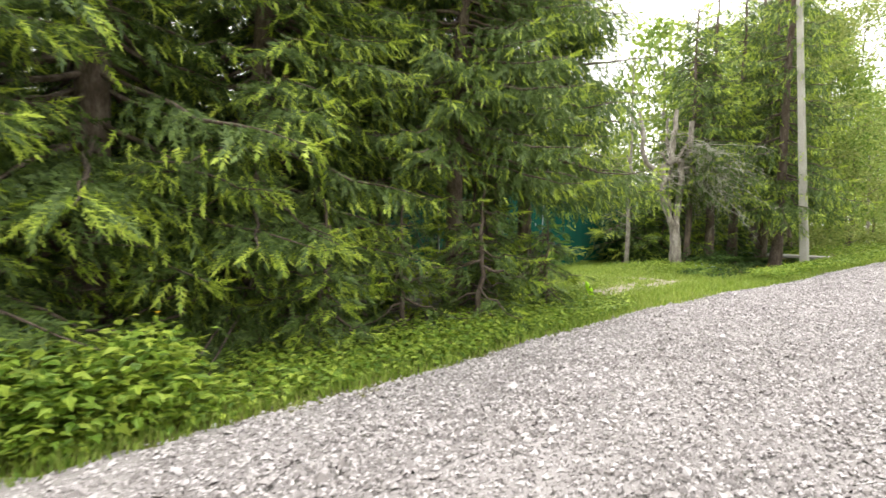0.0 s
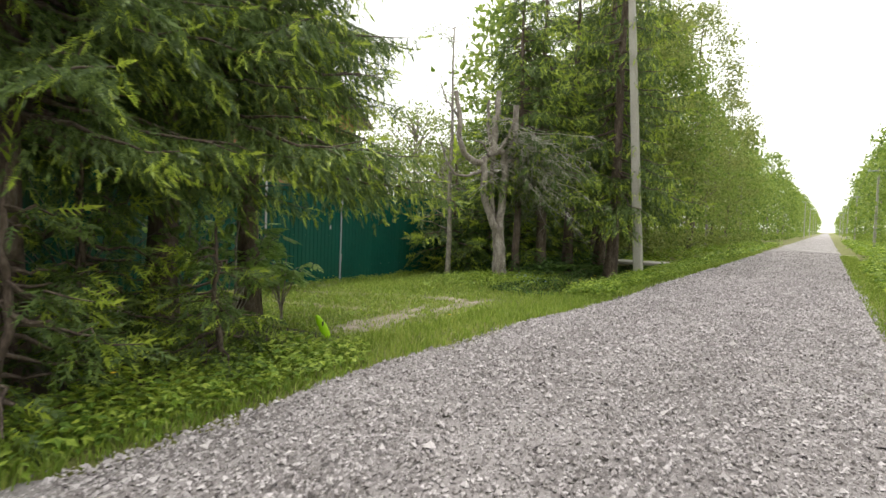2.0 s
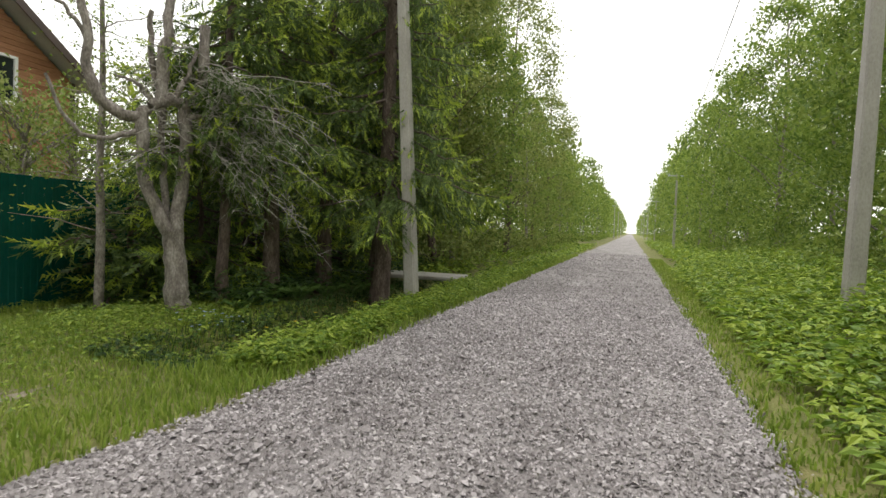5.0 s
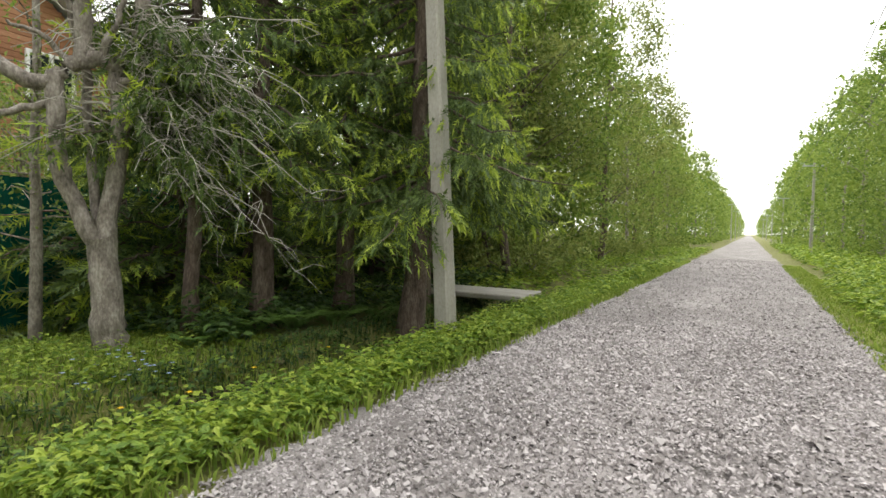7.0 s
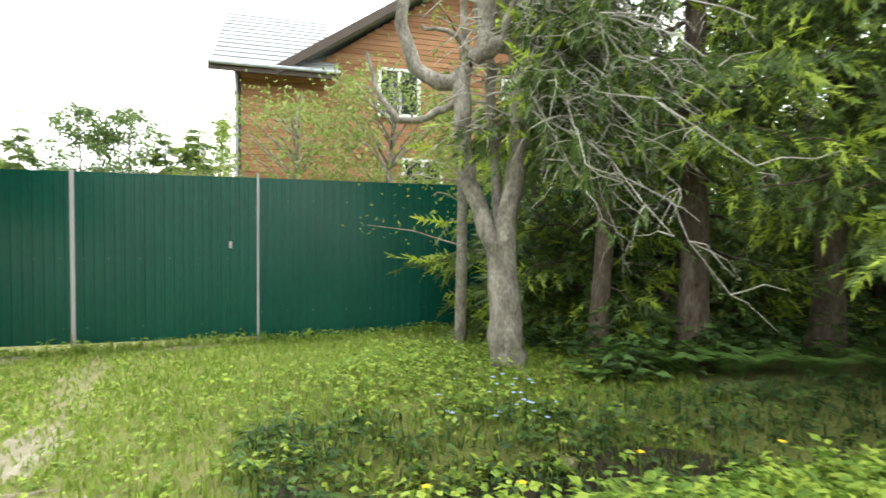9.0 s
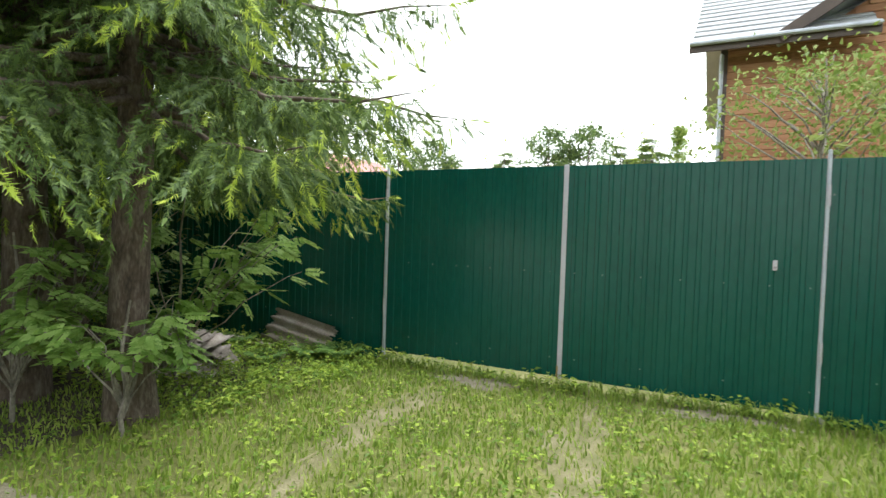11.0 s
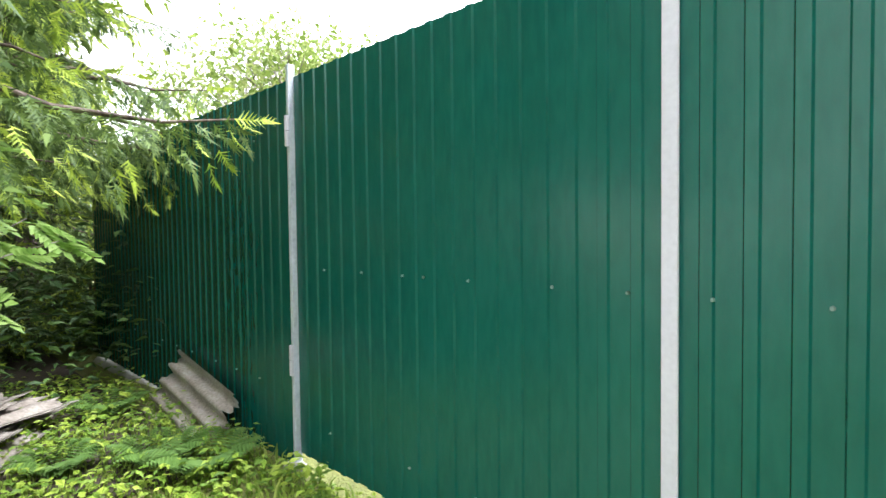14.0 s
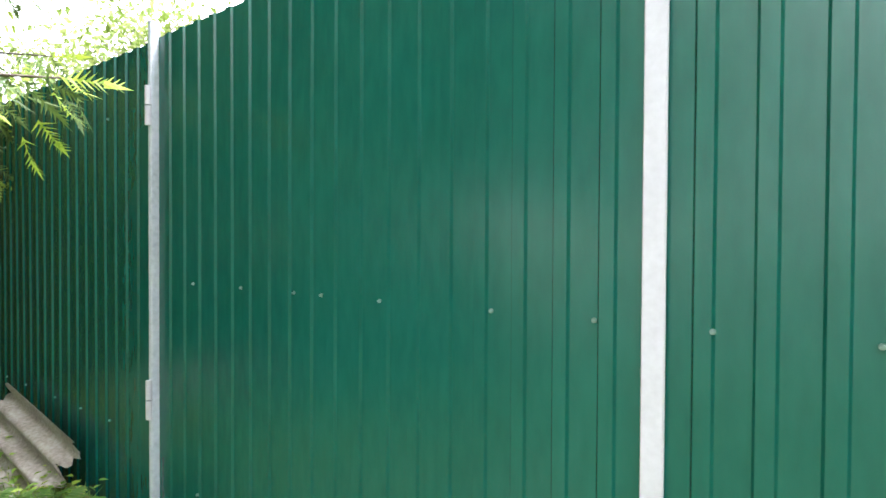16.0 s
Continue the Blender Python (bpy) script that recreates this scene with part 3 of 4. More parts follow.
for p, q in zip(tops, tops[1:]):
    for dy in (-0.55, 0.55):
        pts = [(p.x + (q.x - p.x) * f, p.y + dy + (q.y - p.y) * f, p.z + (q.z - p.z) * f - 2.4 * f * (1 - f)) for f in np.linspace(0, 1, 14)]
        tagged(solid("power_cable", *tubes([(pts, [0.012] * 14)], 5), WIRE), "thin black overhead cable between poles", "cable", "overhead cables")

# ---- trees ----
def bent(p0, p1, n, sag, rng, wob=0.02):
    f = np.linspace(0, 1, n)[:, None]
    P = np.asarray(p0) * (1 - f) + np.asarray(p1) * f
    P[:, 2] += sag * 4 * (f * (1 - f))[:, 0]
    return P + np.vstack([np.zeros(3), rng.normal(0, wob, (n - 1, 3))])


def spruce_parts(seed, h, z0, radius, trunk_r, step=0.3, per=5, droop=0.32, tip_share=0.5, twig=0.235, needles=9, hang=0.75, power=0.75, bare_to=0.25, dead=0):
    """Trunk, limbs and needle twigs of a spruce: limbs in whorls, side shoots that hang, a bright young shoot at the ends."""
    r = np.random.default_rng(seed)
    zs = np.linspace(0, h, 14)
    wobble = np.cumsum(r.normal(0, 0.02, (14, 2)), 0)
    wobble[0] = 0
    TP = np.stack([wobble[:, 0], wobble[:, 1], zs], -1)
    rad = trunk_r * (1 - zs / h) ** 0.8 + 0.012
    rad[0] *= 1.35
    trunk = tubes([(TP, rad)], 10)
    limbs, pos, dirs, size, young = [], [], [], [], []
    z = z0
    while z < h - 0.25:
        f = z / h
        base_l = radius * (1 - (z - z0) / (h - z0)) ** power
        for k in range(per):
            L = base_l * r.uniform(0.65, 1.12) + 0.12
            az = r.uniform(0, 2 * np.pi)
            out = np.array([math.cos(az), math.sin(az), 0])
            s = np.linspace(0, 1, 8)
            zz = z + r.uniform(-0.12, 0.12) + L * (-droop * (1.25 - f) * s + 0.30 * droop * s ** 3)
            cx, cy = np.interp(z, zs, TP[:, 0]), np.interp(z, zs, TP[:, 1])
            P = np.stack([cx + out[0] * L * s, cy + out[1] * L * s, zz], -1) + np.vstack([np.zeros(3), r.normal(0, 0.03, (7, 3))])
            limbs.append((P, np.linspace(0.010 + 0.012 * L, 0.004, 8)))
            side = np.array([-out[1], out[0], 0])
            ss = np.arange(bare_to, 1.0, 0.09 / L) if L > 0.4 else np.array([0.5, 0.8])
            for q in ss:
                p = np.array([np.interp(q, s, P[:, c]) for c in range(3)])
                for sg in (-1, 1):
                    ll = (0.40 * L * (1.02 - q) + 0.16) * r.uniform(0.6, 1.15)
                    d = out * r.uniform(0.45, 0.9) + sg * side * r.uniform(0.6, 1.0)
                    d /= np.linalg.norm(d)
                    m = max(1, int(ll / 0.105))
                    for e in range(m):
                        g = (e + 0.4) / m
                        pp = p + d * ll * g + np.array([0, 0, -hang * ll * g * g * 0.7])
                        last = e == m - 1
                        dd = d * (1 - 0.45 * hang) + np.array([0, 0, -hang * (0.35 + 0.8 * g * r.random())]) + r.normal(0, 0.22, 3)
                        pos.append(pp)
                        dirs.append(dd)
                        size.append(twig * r.uniform(0.75, 1.25) * (0.9 if last else 1.0))
                        young.append(last and q > 0.3 and r.random() < tip_share)
            pos.append(P[-1])
            dirs.append(out + np.array([0, 0, 0.05]))
            size.append(twig * 1.2)
            young.append(True)
        z += step * r.uniform(0.8, 1.2)
    pos.append(TP[-1])
    dirs.append(np.array([0, 0, 1.0]))
    size.append(twig * 2)
    young.append(True)
    pos, dirs, size, young = np.array(pos), np.array(dirs), np.array(size), np.array(young)
    tv, tf = twig_template(needles, r)
    V, F = scatter(tv, tf, frames_from(dirs, size, r, r.uniform(0, 6.28, len(pos))), pos)
    return trunk, tubes(limbs, 4), (V, F, np.repeat(young.astype(int), len(tf)))


def plant_tree(name, data, x, y, label, group="", category="tree", rz=0, bark=BARK, leaf=(NEEDLE, TIPS), scale=1.0):
    ob = thing(name, x, y, float(ground_z(x, y)) - 0.06, label, category, group, rz)
    ob.scale = (scale,) * 3
    solid("trunk", *data[0], bark, ob, smooth=True)
    tagged(solid("branchwork", *data[1], bark, ob, smooth=True), kind="stuff")
    V, F, idx = data[2]
    solid("crown", V, F, list(leaf), ob, idx=idx)
    return ob


def again(ob, x, y, rz, scale=1.0):
    m = pose(x, y, float(ground_z(x, y)) - 0.06, 0, 0, rz)
    c = copy_thing(ob, m)
    c.scale = (scale,) * 3
    return c


# old spruces along the verge
big = spruce_parts(11, 12.0, 0.75, 2.75, 0.19, step=0.33, per=6, droop=0.42, tip_share=0.8, power=0.8, hang=0.95)
S = plant_tree("spruce_tree", big, 1.0, 6.4, "large dark spruce with bright young shoots at the verge", "verge spruces")
again(S, -2.3, 6.3, 130, 1.05)
again(S, 3.3, 6.9, 250, 0.95)
again(S, -5.8, 6.8, 70, 1.1)
again(S, 2.6, 6.0, 10, 0.8)
again(S, -0.7, 6.1, 190, 0.85)
again(S, 1.2, 8.6, 40, 0.85)
again(S, -2.5, 9.4, 80, 0.9)
again(S, -5.5, 9.6, 150, 0.9)
again(S, 2.6, 8.9, 220, 0.62)
gate_tree = spruce_parts(12, 11.5, 3.0, 2.85, 0.17, step=0.29, per=7, droop=0.34, tip_share=0.55, hang=1.15, needles=18, twig=0.2)
S2 = plant_tree("spruce_tree", gate_tree, 7.2, 6.26, "tall spruce with drooping shaded branches and a bare lower trunk", "gate spruces")
again(S2, 8.52, 6.42, 160, 0.86)
again(S2, 5.6, 7.5, 280, 0.95)
again(S2, 5.5, 5.5, 200, 0.8)
again(S2, 4.2, 6.9, 320, 0.8)
# old spruces behind the ditch, crowns lifted and hanging
lifted = spruce_parts(13, 12.5, 2.4, 2.1, 0.16, step=0.40, per=5, droop=0.5, tip_share=0.75, hang=1.25, power=0.7)
S3 = plant_tree("spruce_tree", lifted, 18.96, 4.5, "old spruce with hanging branches and a bare brown trunk", "ditch spruces")
again(S3, 20.8, 5.4, 300, 1.0)
again(S3, 23.2, 6.3, 40, 1.0)
again(S3, 27.0, 6.6, 150, 0.95)
again(S3, 30.5, 6.4, 260, 0.9)
slim = spruce_parts(15, 8.6, 2.5, 1.8, 0.14, step=0.34, per=5, droop=0.45, tip_share=0.75, hang=1.0, power=0.8)
S5 = plant_tree("spruce_tree", slim, 17.56, 5.99, "slim spruce with a bare straight trunk behind the ditch", "slim spruces")
again(S5, 19.03, 5.76, 130, 1.05)
thin = spruce_parts(16, 8.0, 2.5, 1.6, 0.09, step=0.28, per=6, droop=0.45, tip_share=0.5, hang=1.0)
plant_tree("spruce_tree", thin, 16.7, 6.3, "slender pointed spruce with a straight brown trunk", "slim spruces")
# small low twigs between the verge trunks
low = spruce_parts(14, 1.9, 0.35, 0.85, 0.03, step=0.2, per=4, droop=0.4, tip_share=0.5)
S4 = plant_tree("young_spruce", low, 5.2, 4.75, "small half-bare young spruce under the big ones", "young spruces")
again(S4, 6.9, 4.75, 120, 0.8)
again(S4, 2.9, 4.9, 220, 0.9)
again(S4, 6.1, 5.7, 300, 1.1)
again(S4, 4.1, 5.1, 60, 0.9)
for x, y, sc in ((17.1, 7.9, 1.1), (17.3, 7.3, 1.5), (18.3, 7.2, 1.6), (19.5, 7.0, 1.5), (20.6, 7.4, 1.7), (22.0, 7.2, 1.6), (17.0, 8.4, 1.7), (18.9, 8.3, 1.8), (23.6, 7.8, 1.8)):
    again(S4, x, y, x * 77 % 360, sc)


def broadleaf_parts(seed, h, z0, radius, trunk_r, clumps, per, leaf=0.12, spread=0.55, column=0.6, limb_n=26):
    r = np.random.default_rng(seed)
    zs = np.linspace(0, h * 0.97, 10)
    w = np.cumsum(r.normal(0, 0.05, (10, 2)), 0)
    w[0] = 0
    TP = np.stack([w[:, 0], w[:, 1], zs], -1)
    trunk = tubes([(TP, trunk_r * (1 - zs / h) ** 0.9 + 0.01)], 8)
    f = r.random(clumps) ** 0.85
    cz = z0 + (h - z0) * f
    prof = np.clip(np.sin(np.pi * np.clip(0.16 + 0.84 * f, 0, 1)) ** column, 0.08, 1)
    az = r.uniform(0, 2 * np.pi, clumps)
    rr = radius * prof * np.sqrt(r.uniform(0.2, 1.25, clumps))
    C = np.stack([np.interp(cz, zs, TP[:, 0]) + rr * np.cos(az), np.interp(cz, zs, TP[:, 1]) + rr * np.sin(az), cz], -1)
    limbs = []
    for c in C[:limb_n]:
        zb = max(z0 * 0.7, c[2] - 0.6 * np.hypot(c[0], c[1]) - 0.3)
        b = [np.interp(zb, zs, TP[:, 0]), np.interp(zb, zs, TP[:, 1]), zb]
        limbs.append((bent(b, c, 6, 0.12, r), np.linspace(0.03, 0.006, 6)))
    P = np.repeat(C, per, 0) + r.normal(0, spread, (clumps * per, 3)) * np.array([1, 1, 0.6])
    D = r.normal(0, 1, P.shape) + np.array([0, 0, -0.5])
    tv, tf = leaf_template()
    V, F = scatter(tv, tf, frames_from(D, leaf * r.uniform(0.6, 1.3, len(P)), r, r.uniform(0, 6.28, len(P))), P)
    return trunk, tubes(limbs, 4), (V, F, np.zeros(len(F), int))


row_a = broadleaf_parts(21, 12.0, 0.5, 2.1, 0.13, 150, 82, 0.14, 0.30, 0.45)
row_b = broadleaf_parts(22, 10.5, 0.3, 2.4, 0.11, 140, 70, 0.17, 0.31, 0.45)
row_c = broadleaf_parts(23, 8.0, 0.25, 2.1, 0.08, 150, 90, 0.125, 0.30, 0.45)
row_d = broadleaf_parts(27, 11.0, 0.2, 2.4, 0.11, 85, 24, 0.34, 0.42, 0.45, 6)
A = plant_tree("larch_tree", row_a, 26.0, 5.6, "tall light green larch in the roadside row", "roadside row", bark=BARK, leaf=(LARCH, LARCH))
B = plant_tree("birch_tree", row_b, 29.0, 5.9, "leafy light green birch in the roadside row", "roadside row", bark=GREYBARK, leaf=(LEAF, LEAF))
C = plant_tree("bushy_alder", row_c, 22.5, -5.6, "bushy bright green alder beside the road", "roadside bushes", bark=GREYBARK, leaf=(LEAF, LEAF))
FR = plant_tree("roadside_tree", row_d, 64.0, 5.2, "light green tree further along the roadside row", "roadside row", bark=GREYBARK, leaf=(LEAF, LEAF))
rr = random.Random(5)
for k in range(30):
    x = 28.5 + 3.4 * k * (1 + 0.03 * k)
    again(FR if x > 55 else A if k % 3 != 1 else B, x, 6.2 - 0.039 * (x - 20) + rr.uniform(-0.5, 0.7), rr.uniform(0, 360), rr.uniform(0.7, 1.12))
for k in range(26):
    x = 10.0 + 3.3 * k * (1 + 0.03 * k)
    if abs(x - 22.5) > 1:
        again(FR if x > 50 else C if k % 3 else B, x, -6.0 - 0.039 * (x - 20) + rr.uniform(-0.7, 0.5), rr.uniform(0, 360), rr.uniform(0.85, 1.22) if x > 18 else 0.85)
for k in range(9):
    for sy in (6.4, -6.6):
        again(FR, 235 + 34 * k, sy - 0.039 * (215 + 34 * k), rr.uniform(0, 360), rr.uniform(0.95, 1.2))
for k in range(17):
    for sy in (10.5, -10.5):
        again(FR, 24 + 6 * k, sy - 0.039 * (4 + 6 * k), rr.uniform(0, 360), rr.uniform(0.8, 1.0))
for k in range(9):
    x = -20 + 3.6 * k
    again(FR, x, -7.5 + rr.uniform(-1, 1), rr.uniform(0, 360), rr.uniform(0.8, 1.1))
for x, y, s in ((-9, 8, 1.0), (27, 9, 1.0), (31, 9, 1.1), (24.5, 10.5, 0.8), (-14, 6, 1.0), (-20, 6.5, 1.1)):
    again(FR if x < -5 else B, x, y, rr.uniform(0, 360), s)

# orchard trees behind the fence
orchard = broadleaf_parts(24, 5.2, 1.4, 1.9, 0.07, 110, 32, 0.12, 0.33, 0.5, 60)
O = plant_tree("apple_tree", orchard, 15.8, 13.5, "sparse yellow-green apple tree before the house", "garden trees", bark=GREYBARK, leaf=(ORCHARD, ORCHARD))
for x, y, s in ((17.6, 12.4, 0.85), (19.6, 13.2, 0.9), (22, 12, 0.9), (24.6, 13, 1.0), (13.9, 15.2, 0.95), (2.6, 12.9, 1.0), (0.6, 13.8, 1.2), (-1.0, 14, 1.2), (1.0, 16.0, 1.2), (27, 15, 1.1), (24.2, 15.2, 1.35)):
    again(O, x, y, rr.uniform(0, 360), s)
far_spruce = spruce_parts(25, 9.0, 0.5, 2.3, 0.12, step=0.45, per=5, twig=0.5, needles=3, droop=0.3, tip_share=0.3)
FS = plant_tree("distant_spruce", far_spruce, -2.8, 42.6, "distant spruce behind the gardens", "distant trees")
for x, y, sc in ((-4.6, 43.5, 0.85), (5.9, 42.6, 0.95), (6.9, 44.0, 0.97), (7.9, 42.8, 1.0), (-7.4, 43, 0.9), (-11, 44, 1.0), (15.0, 46, 1.0)):
    again(FS, x, y, rr.uniform(0, 360), sc * 1.03)
thuja = broadleaf_parts(28, 9.3, 0.3, 0.85, 0.1, 90, 60, 0.16, 0.2, 0.9, 10)
plant_tree("column_thuja", thuja, 9.3, 42.6, "bright green column-shaped conifer behind the gardens", "distant trees", bark=BARK, leaf=(LEAF, LEAF))
pine = broadleaf_parts(26, 9.9, 3.6, 2.1, 0.12, 75, 46, 0.25, 0.34, 0.4)
PN = plant_tree("distant_pine", pine, 0.6, 42.6, "distant pine with an open crown", "distant trees", bark=BARK, leaf=(NEEDLE, NEEDLE))
for x, y, sc in ((3.6, 42.6, 1.0), (-9, 43, 1.0), (-14, 45, 1.1)):
    again(PN, x, y, rr.uniform(0, 360), sc)
for x, y, sc in ((8.2, 36, 1.0), (-1, 38, 0.95), (-6, 37, 1.05), (2.4, 38, 0.9)):
    again(O, x, y, rr.uniform(0, 360), sc)


# the pollarded tree with a forked trunk
def forked_tree():
    r = np.random.default_rng(31)
    bx, by = 15.66, 6.24
    bz = float(ground_z(bx, by)) - 0.05
    ob = thing("forked_tree", bx, by, bz, "forked grey tree with sawn-off limbs and dead branches", "tree")
    ux, uy = -0.76, 0.65
    vx, vy = 0.65, 0.76

    def q(u, z, v=0.0):
        return (u * ux + v * vx, u * uy + v * vy, z)

    def smooth_path(pts, n=14):
        P = np.array(pts)
        t = np.linspace(0, 1, len(P))
        tt = np.linspace(0, 1, n)
        return np.stack([np.interp(tt, t, P[:, c]) for c in range(3)], -1) + r.normal(0, 0.012, (n, 3))

    def limb(name, pts, r0, r1, label=""):
        P = smooth_path(pts)
        return solid(name, *tubes([(P, np.linspace(r0, r1, len(P)) * r.uniform(0.93, 1.07, len(P)))], 10), GREYBARK, ob, label, smooth=True)

    limb("trunk", [q(-0.02, 0), q(0, 0.3), q(0.04, 0.8), q(0.09, 1.28)], 0.178, 0.14)
    limb("stem", [q(0.12, 1.15), q(0.3, 1.5), q(0.43, 1.85), q(0.5, 2.3), q(0.5, 2.9)], 0.092, 0.085)
    limb("stem", [q(0.04, 1.15), q(0.0, 1.6, 0.04), q(-0.08, 2.3, 0.05), q(-0.06, 2.75, 0.05), q(-0.02, 3.08)], 0.1, 0.085, "pale peeling stem")
    limb("stem", [q(0.08, 1.2, 0.12), q(0.2, 1.9, 0.16), q(0.24, 2.6, 0.14), q(0.26, 3.1, 0.05)], 0.05, 0.045)
    limb("limb", [q(0.48, 2.82), q(0.7, 2.76), q(1.03, 3.0), q(1.18, 3.4), q(1.15, 3.78), q(1.27, 4.45)], 0.085, 0.05, "upturned sawn limb")
    limb("limb", [q(1.16, 3.75), q(1.32, 4.0), q(1.52, 4.2), q(1.66, 4.6)], 0.035, 0.015)
    limb("limb", [q(0.5, 2.6), q(0.8, 2.5), q(1.15, 2.43), q(1.42, 2.7), q(1.6, 3.2)], 0.045, 0.02)
    limb("limb", [q(0.52, 2.85), q(0.36, 3.02), q(0.12, 3.1), q(-0.04, 3.04)], 0.08, 0.075)
    limb("limb", [q(0.26, 3.05), q(0.28, 3.6), q(0.22, 3.95), q(0.18, 4.52)], 0.09, 0.062, "sawn-off grey stub")
    limb("limb", [q(0.30, 3.3, 0.05), q(0.40, 3.6, 0.08), q(0.43, 4.3, 0.06)], 0.055, 0.035, "sawn-off grey stub")
    limb("limb", [q(-0.02, 3.02), q(-0.24, 3.2), q(-0.28, 3.55), q(-0.27, 4.22)], 0.088, 0.07, "sawn-off grey stub")
    limb("limb", [q(0.1, 3.1), q(-0.05, 3.45, -0.1), q(-0.16, 3.8, -0.14)], 0.045, 0.025)
    limb("limb", [q(0.35, 3.0), q(0.6, 3.25, -0.1), q(0.85, 3.3, -0.2)], 0.035, 0.015)
    limb("limb", [q(-0.05, 2.9), q(-0.4, 2.95, -0.15), q(-0.75, 2.7, -0.3), q(-1.0, 2.3, -0.4)], 0.045, 0.015)
    tw = []
    for k in range(150):
        u0, z0 = r.uniform(-0.7, 0.1), r.uniform(2.4, 3.7)
        ln = r.uniform(0.5, 1.75)
        p0 = np.array(q(u0 * 0.5 - 0.1, z0, r.uniform(-0.1, 0.2)))
        p1 = p0 + np.array(q(-ln * r.uniform(0.3, 1.0), -r.uniform(0.0, 0.9) * ln, r.uniform(-1.0, 0.6) * ln))
        P = bent(p0, p1, 7, 0.10, r, 0.035)
        tw.append((P, np.linspace(0.0085, 0.003, 7)))
        for e in range(8):
            s = P[r.integers(2, 7)]
            d = np.array(q(r.uniform(-0.5, 0.3), r.uniform(-0.5, 0.1), r.uniform(-0.4, 0.4)))
            tw.append((bent(s, s + d * 0.8, 4, 0.03, r, 0.02), np.linspace(0.0045, 0.002, 4)))
    for k in range(80):
        a, z0 = r.uniform(0, 6.28), r.uniform(2.3, 3.9)
        p0 = np.array([0.25 * ux, 0.25 * uy, z0])
        d = np.array([math.cos(a), math.sin(a), r.uniform(-0.9, 0.4)]) * r.uniform(0.3, 0.8)
        tw.append((bent(p0, p0 + d, 5, 0.05, r, 0.03), np.linspace(0.009, 0.003, 5)))
    tagged(solid("dead_branchwork", *tubes(tw, 4), DEADWOOD, ob, "tangle of dry grey dead branches", smooth=True), kind="stuff")
    n = 2600
    idx = r.integers(0, 150, n)
    base = np.array([tw[i * 9][0][r.integers(2, 7)] for i in idx])
    tv, tf = twig_template(8, r)
    V, F = scatter(tv, tf, frames_from(r.normal(0, 0.5, (n, 3)) + np.array([0, 0, -0.6]), r.uniform(0.12, 0.24, n), r), base)
    tagged(solid("foliage", V, F, NEEDLE, ob), kind="stuff")


forked_tree()


def thin_tree(x, y, h, rad, seed, label, lean=(0.0, 0.0)):
    r = np.random.default_rng(seed)
    ob = thing("thin_tree", x, y, float(ground_z(x, y)) - 0.05, label, "tree", "thin trees")
    zs = np.linspace(0, h, 12)
    P = np.stack([lean[0] * zs + np.cumsum(r.normal(0, 0.015, 12)), lean[1] * zs + np.cumsum(r.normal(0, 0.015, 12)), zs], -1)
    solid("trunk", *tubes([(P, rad * (1 - 0.75 * zs / h))], 9), GREYBARK, ob, smooth=True)
    limbs, pos = [], []
    for k in range(42):
        z = r.uniform(1.2, h)
        b = np.array([np.interp(z, zs, P[:, 0]), np.interp(z, zs, P[:, 1]), z])
        a = r.uniform(0, 6.28)
        e = b + np.array([math.cos(a), math.sin(a), r.uniform(-0.1, 0.5)]) * r.uniform(0.4, 1.2)
        Q = bent(b, e, 5, 0.05, r)
        limbs.append((Q, np.linspace(0.012, 0.003, 5)))
        pos += [Q[r.integers(1, 5)] + r.normal(0, 0.12, 3) for _ in range(34)]
    tagged(solid("branchwork", *tubes(limbs, 4), GREYBARK, ob), kind="stuff")
    pos = np.array(pos)
    tv, tf = leaf_template()
    V, F = scatter(tv, tf, frames_from(r.normal(0, 1, pos.shape), r.uniform(0.035, 0.075, len(pos)), r, r.uniform(0, 6, len(pos))), pos)
    solid("crown", V, F, LEAF, ob)


thin_tree(15.71, 7.76, 6.5, 0.075, 41, "slender grey young tree beside the fence")


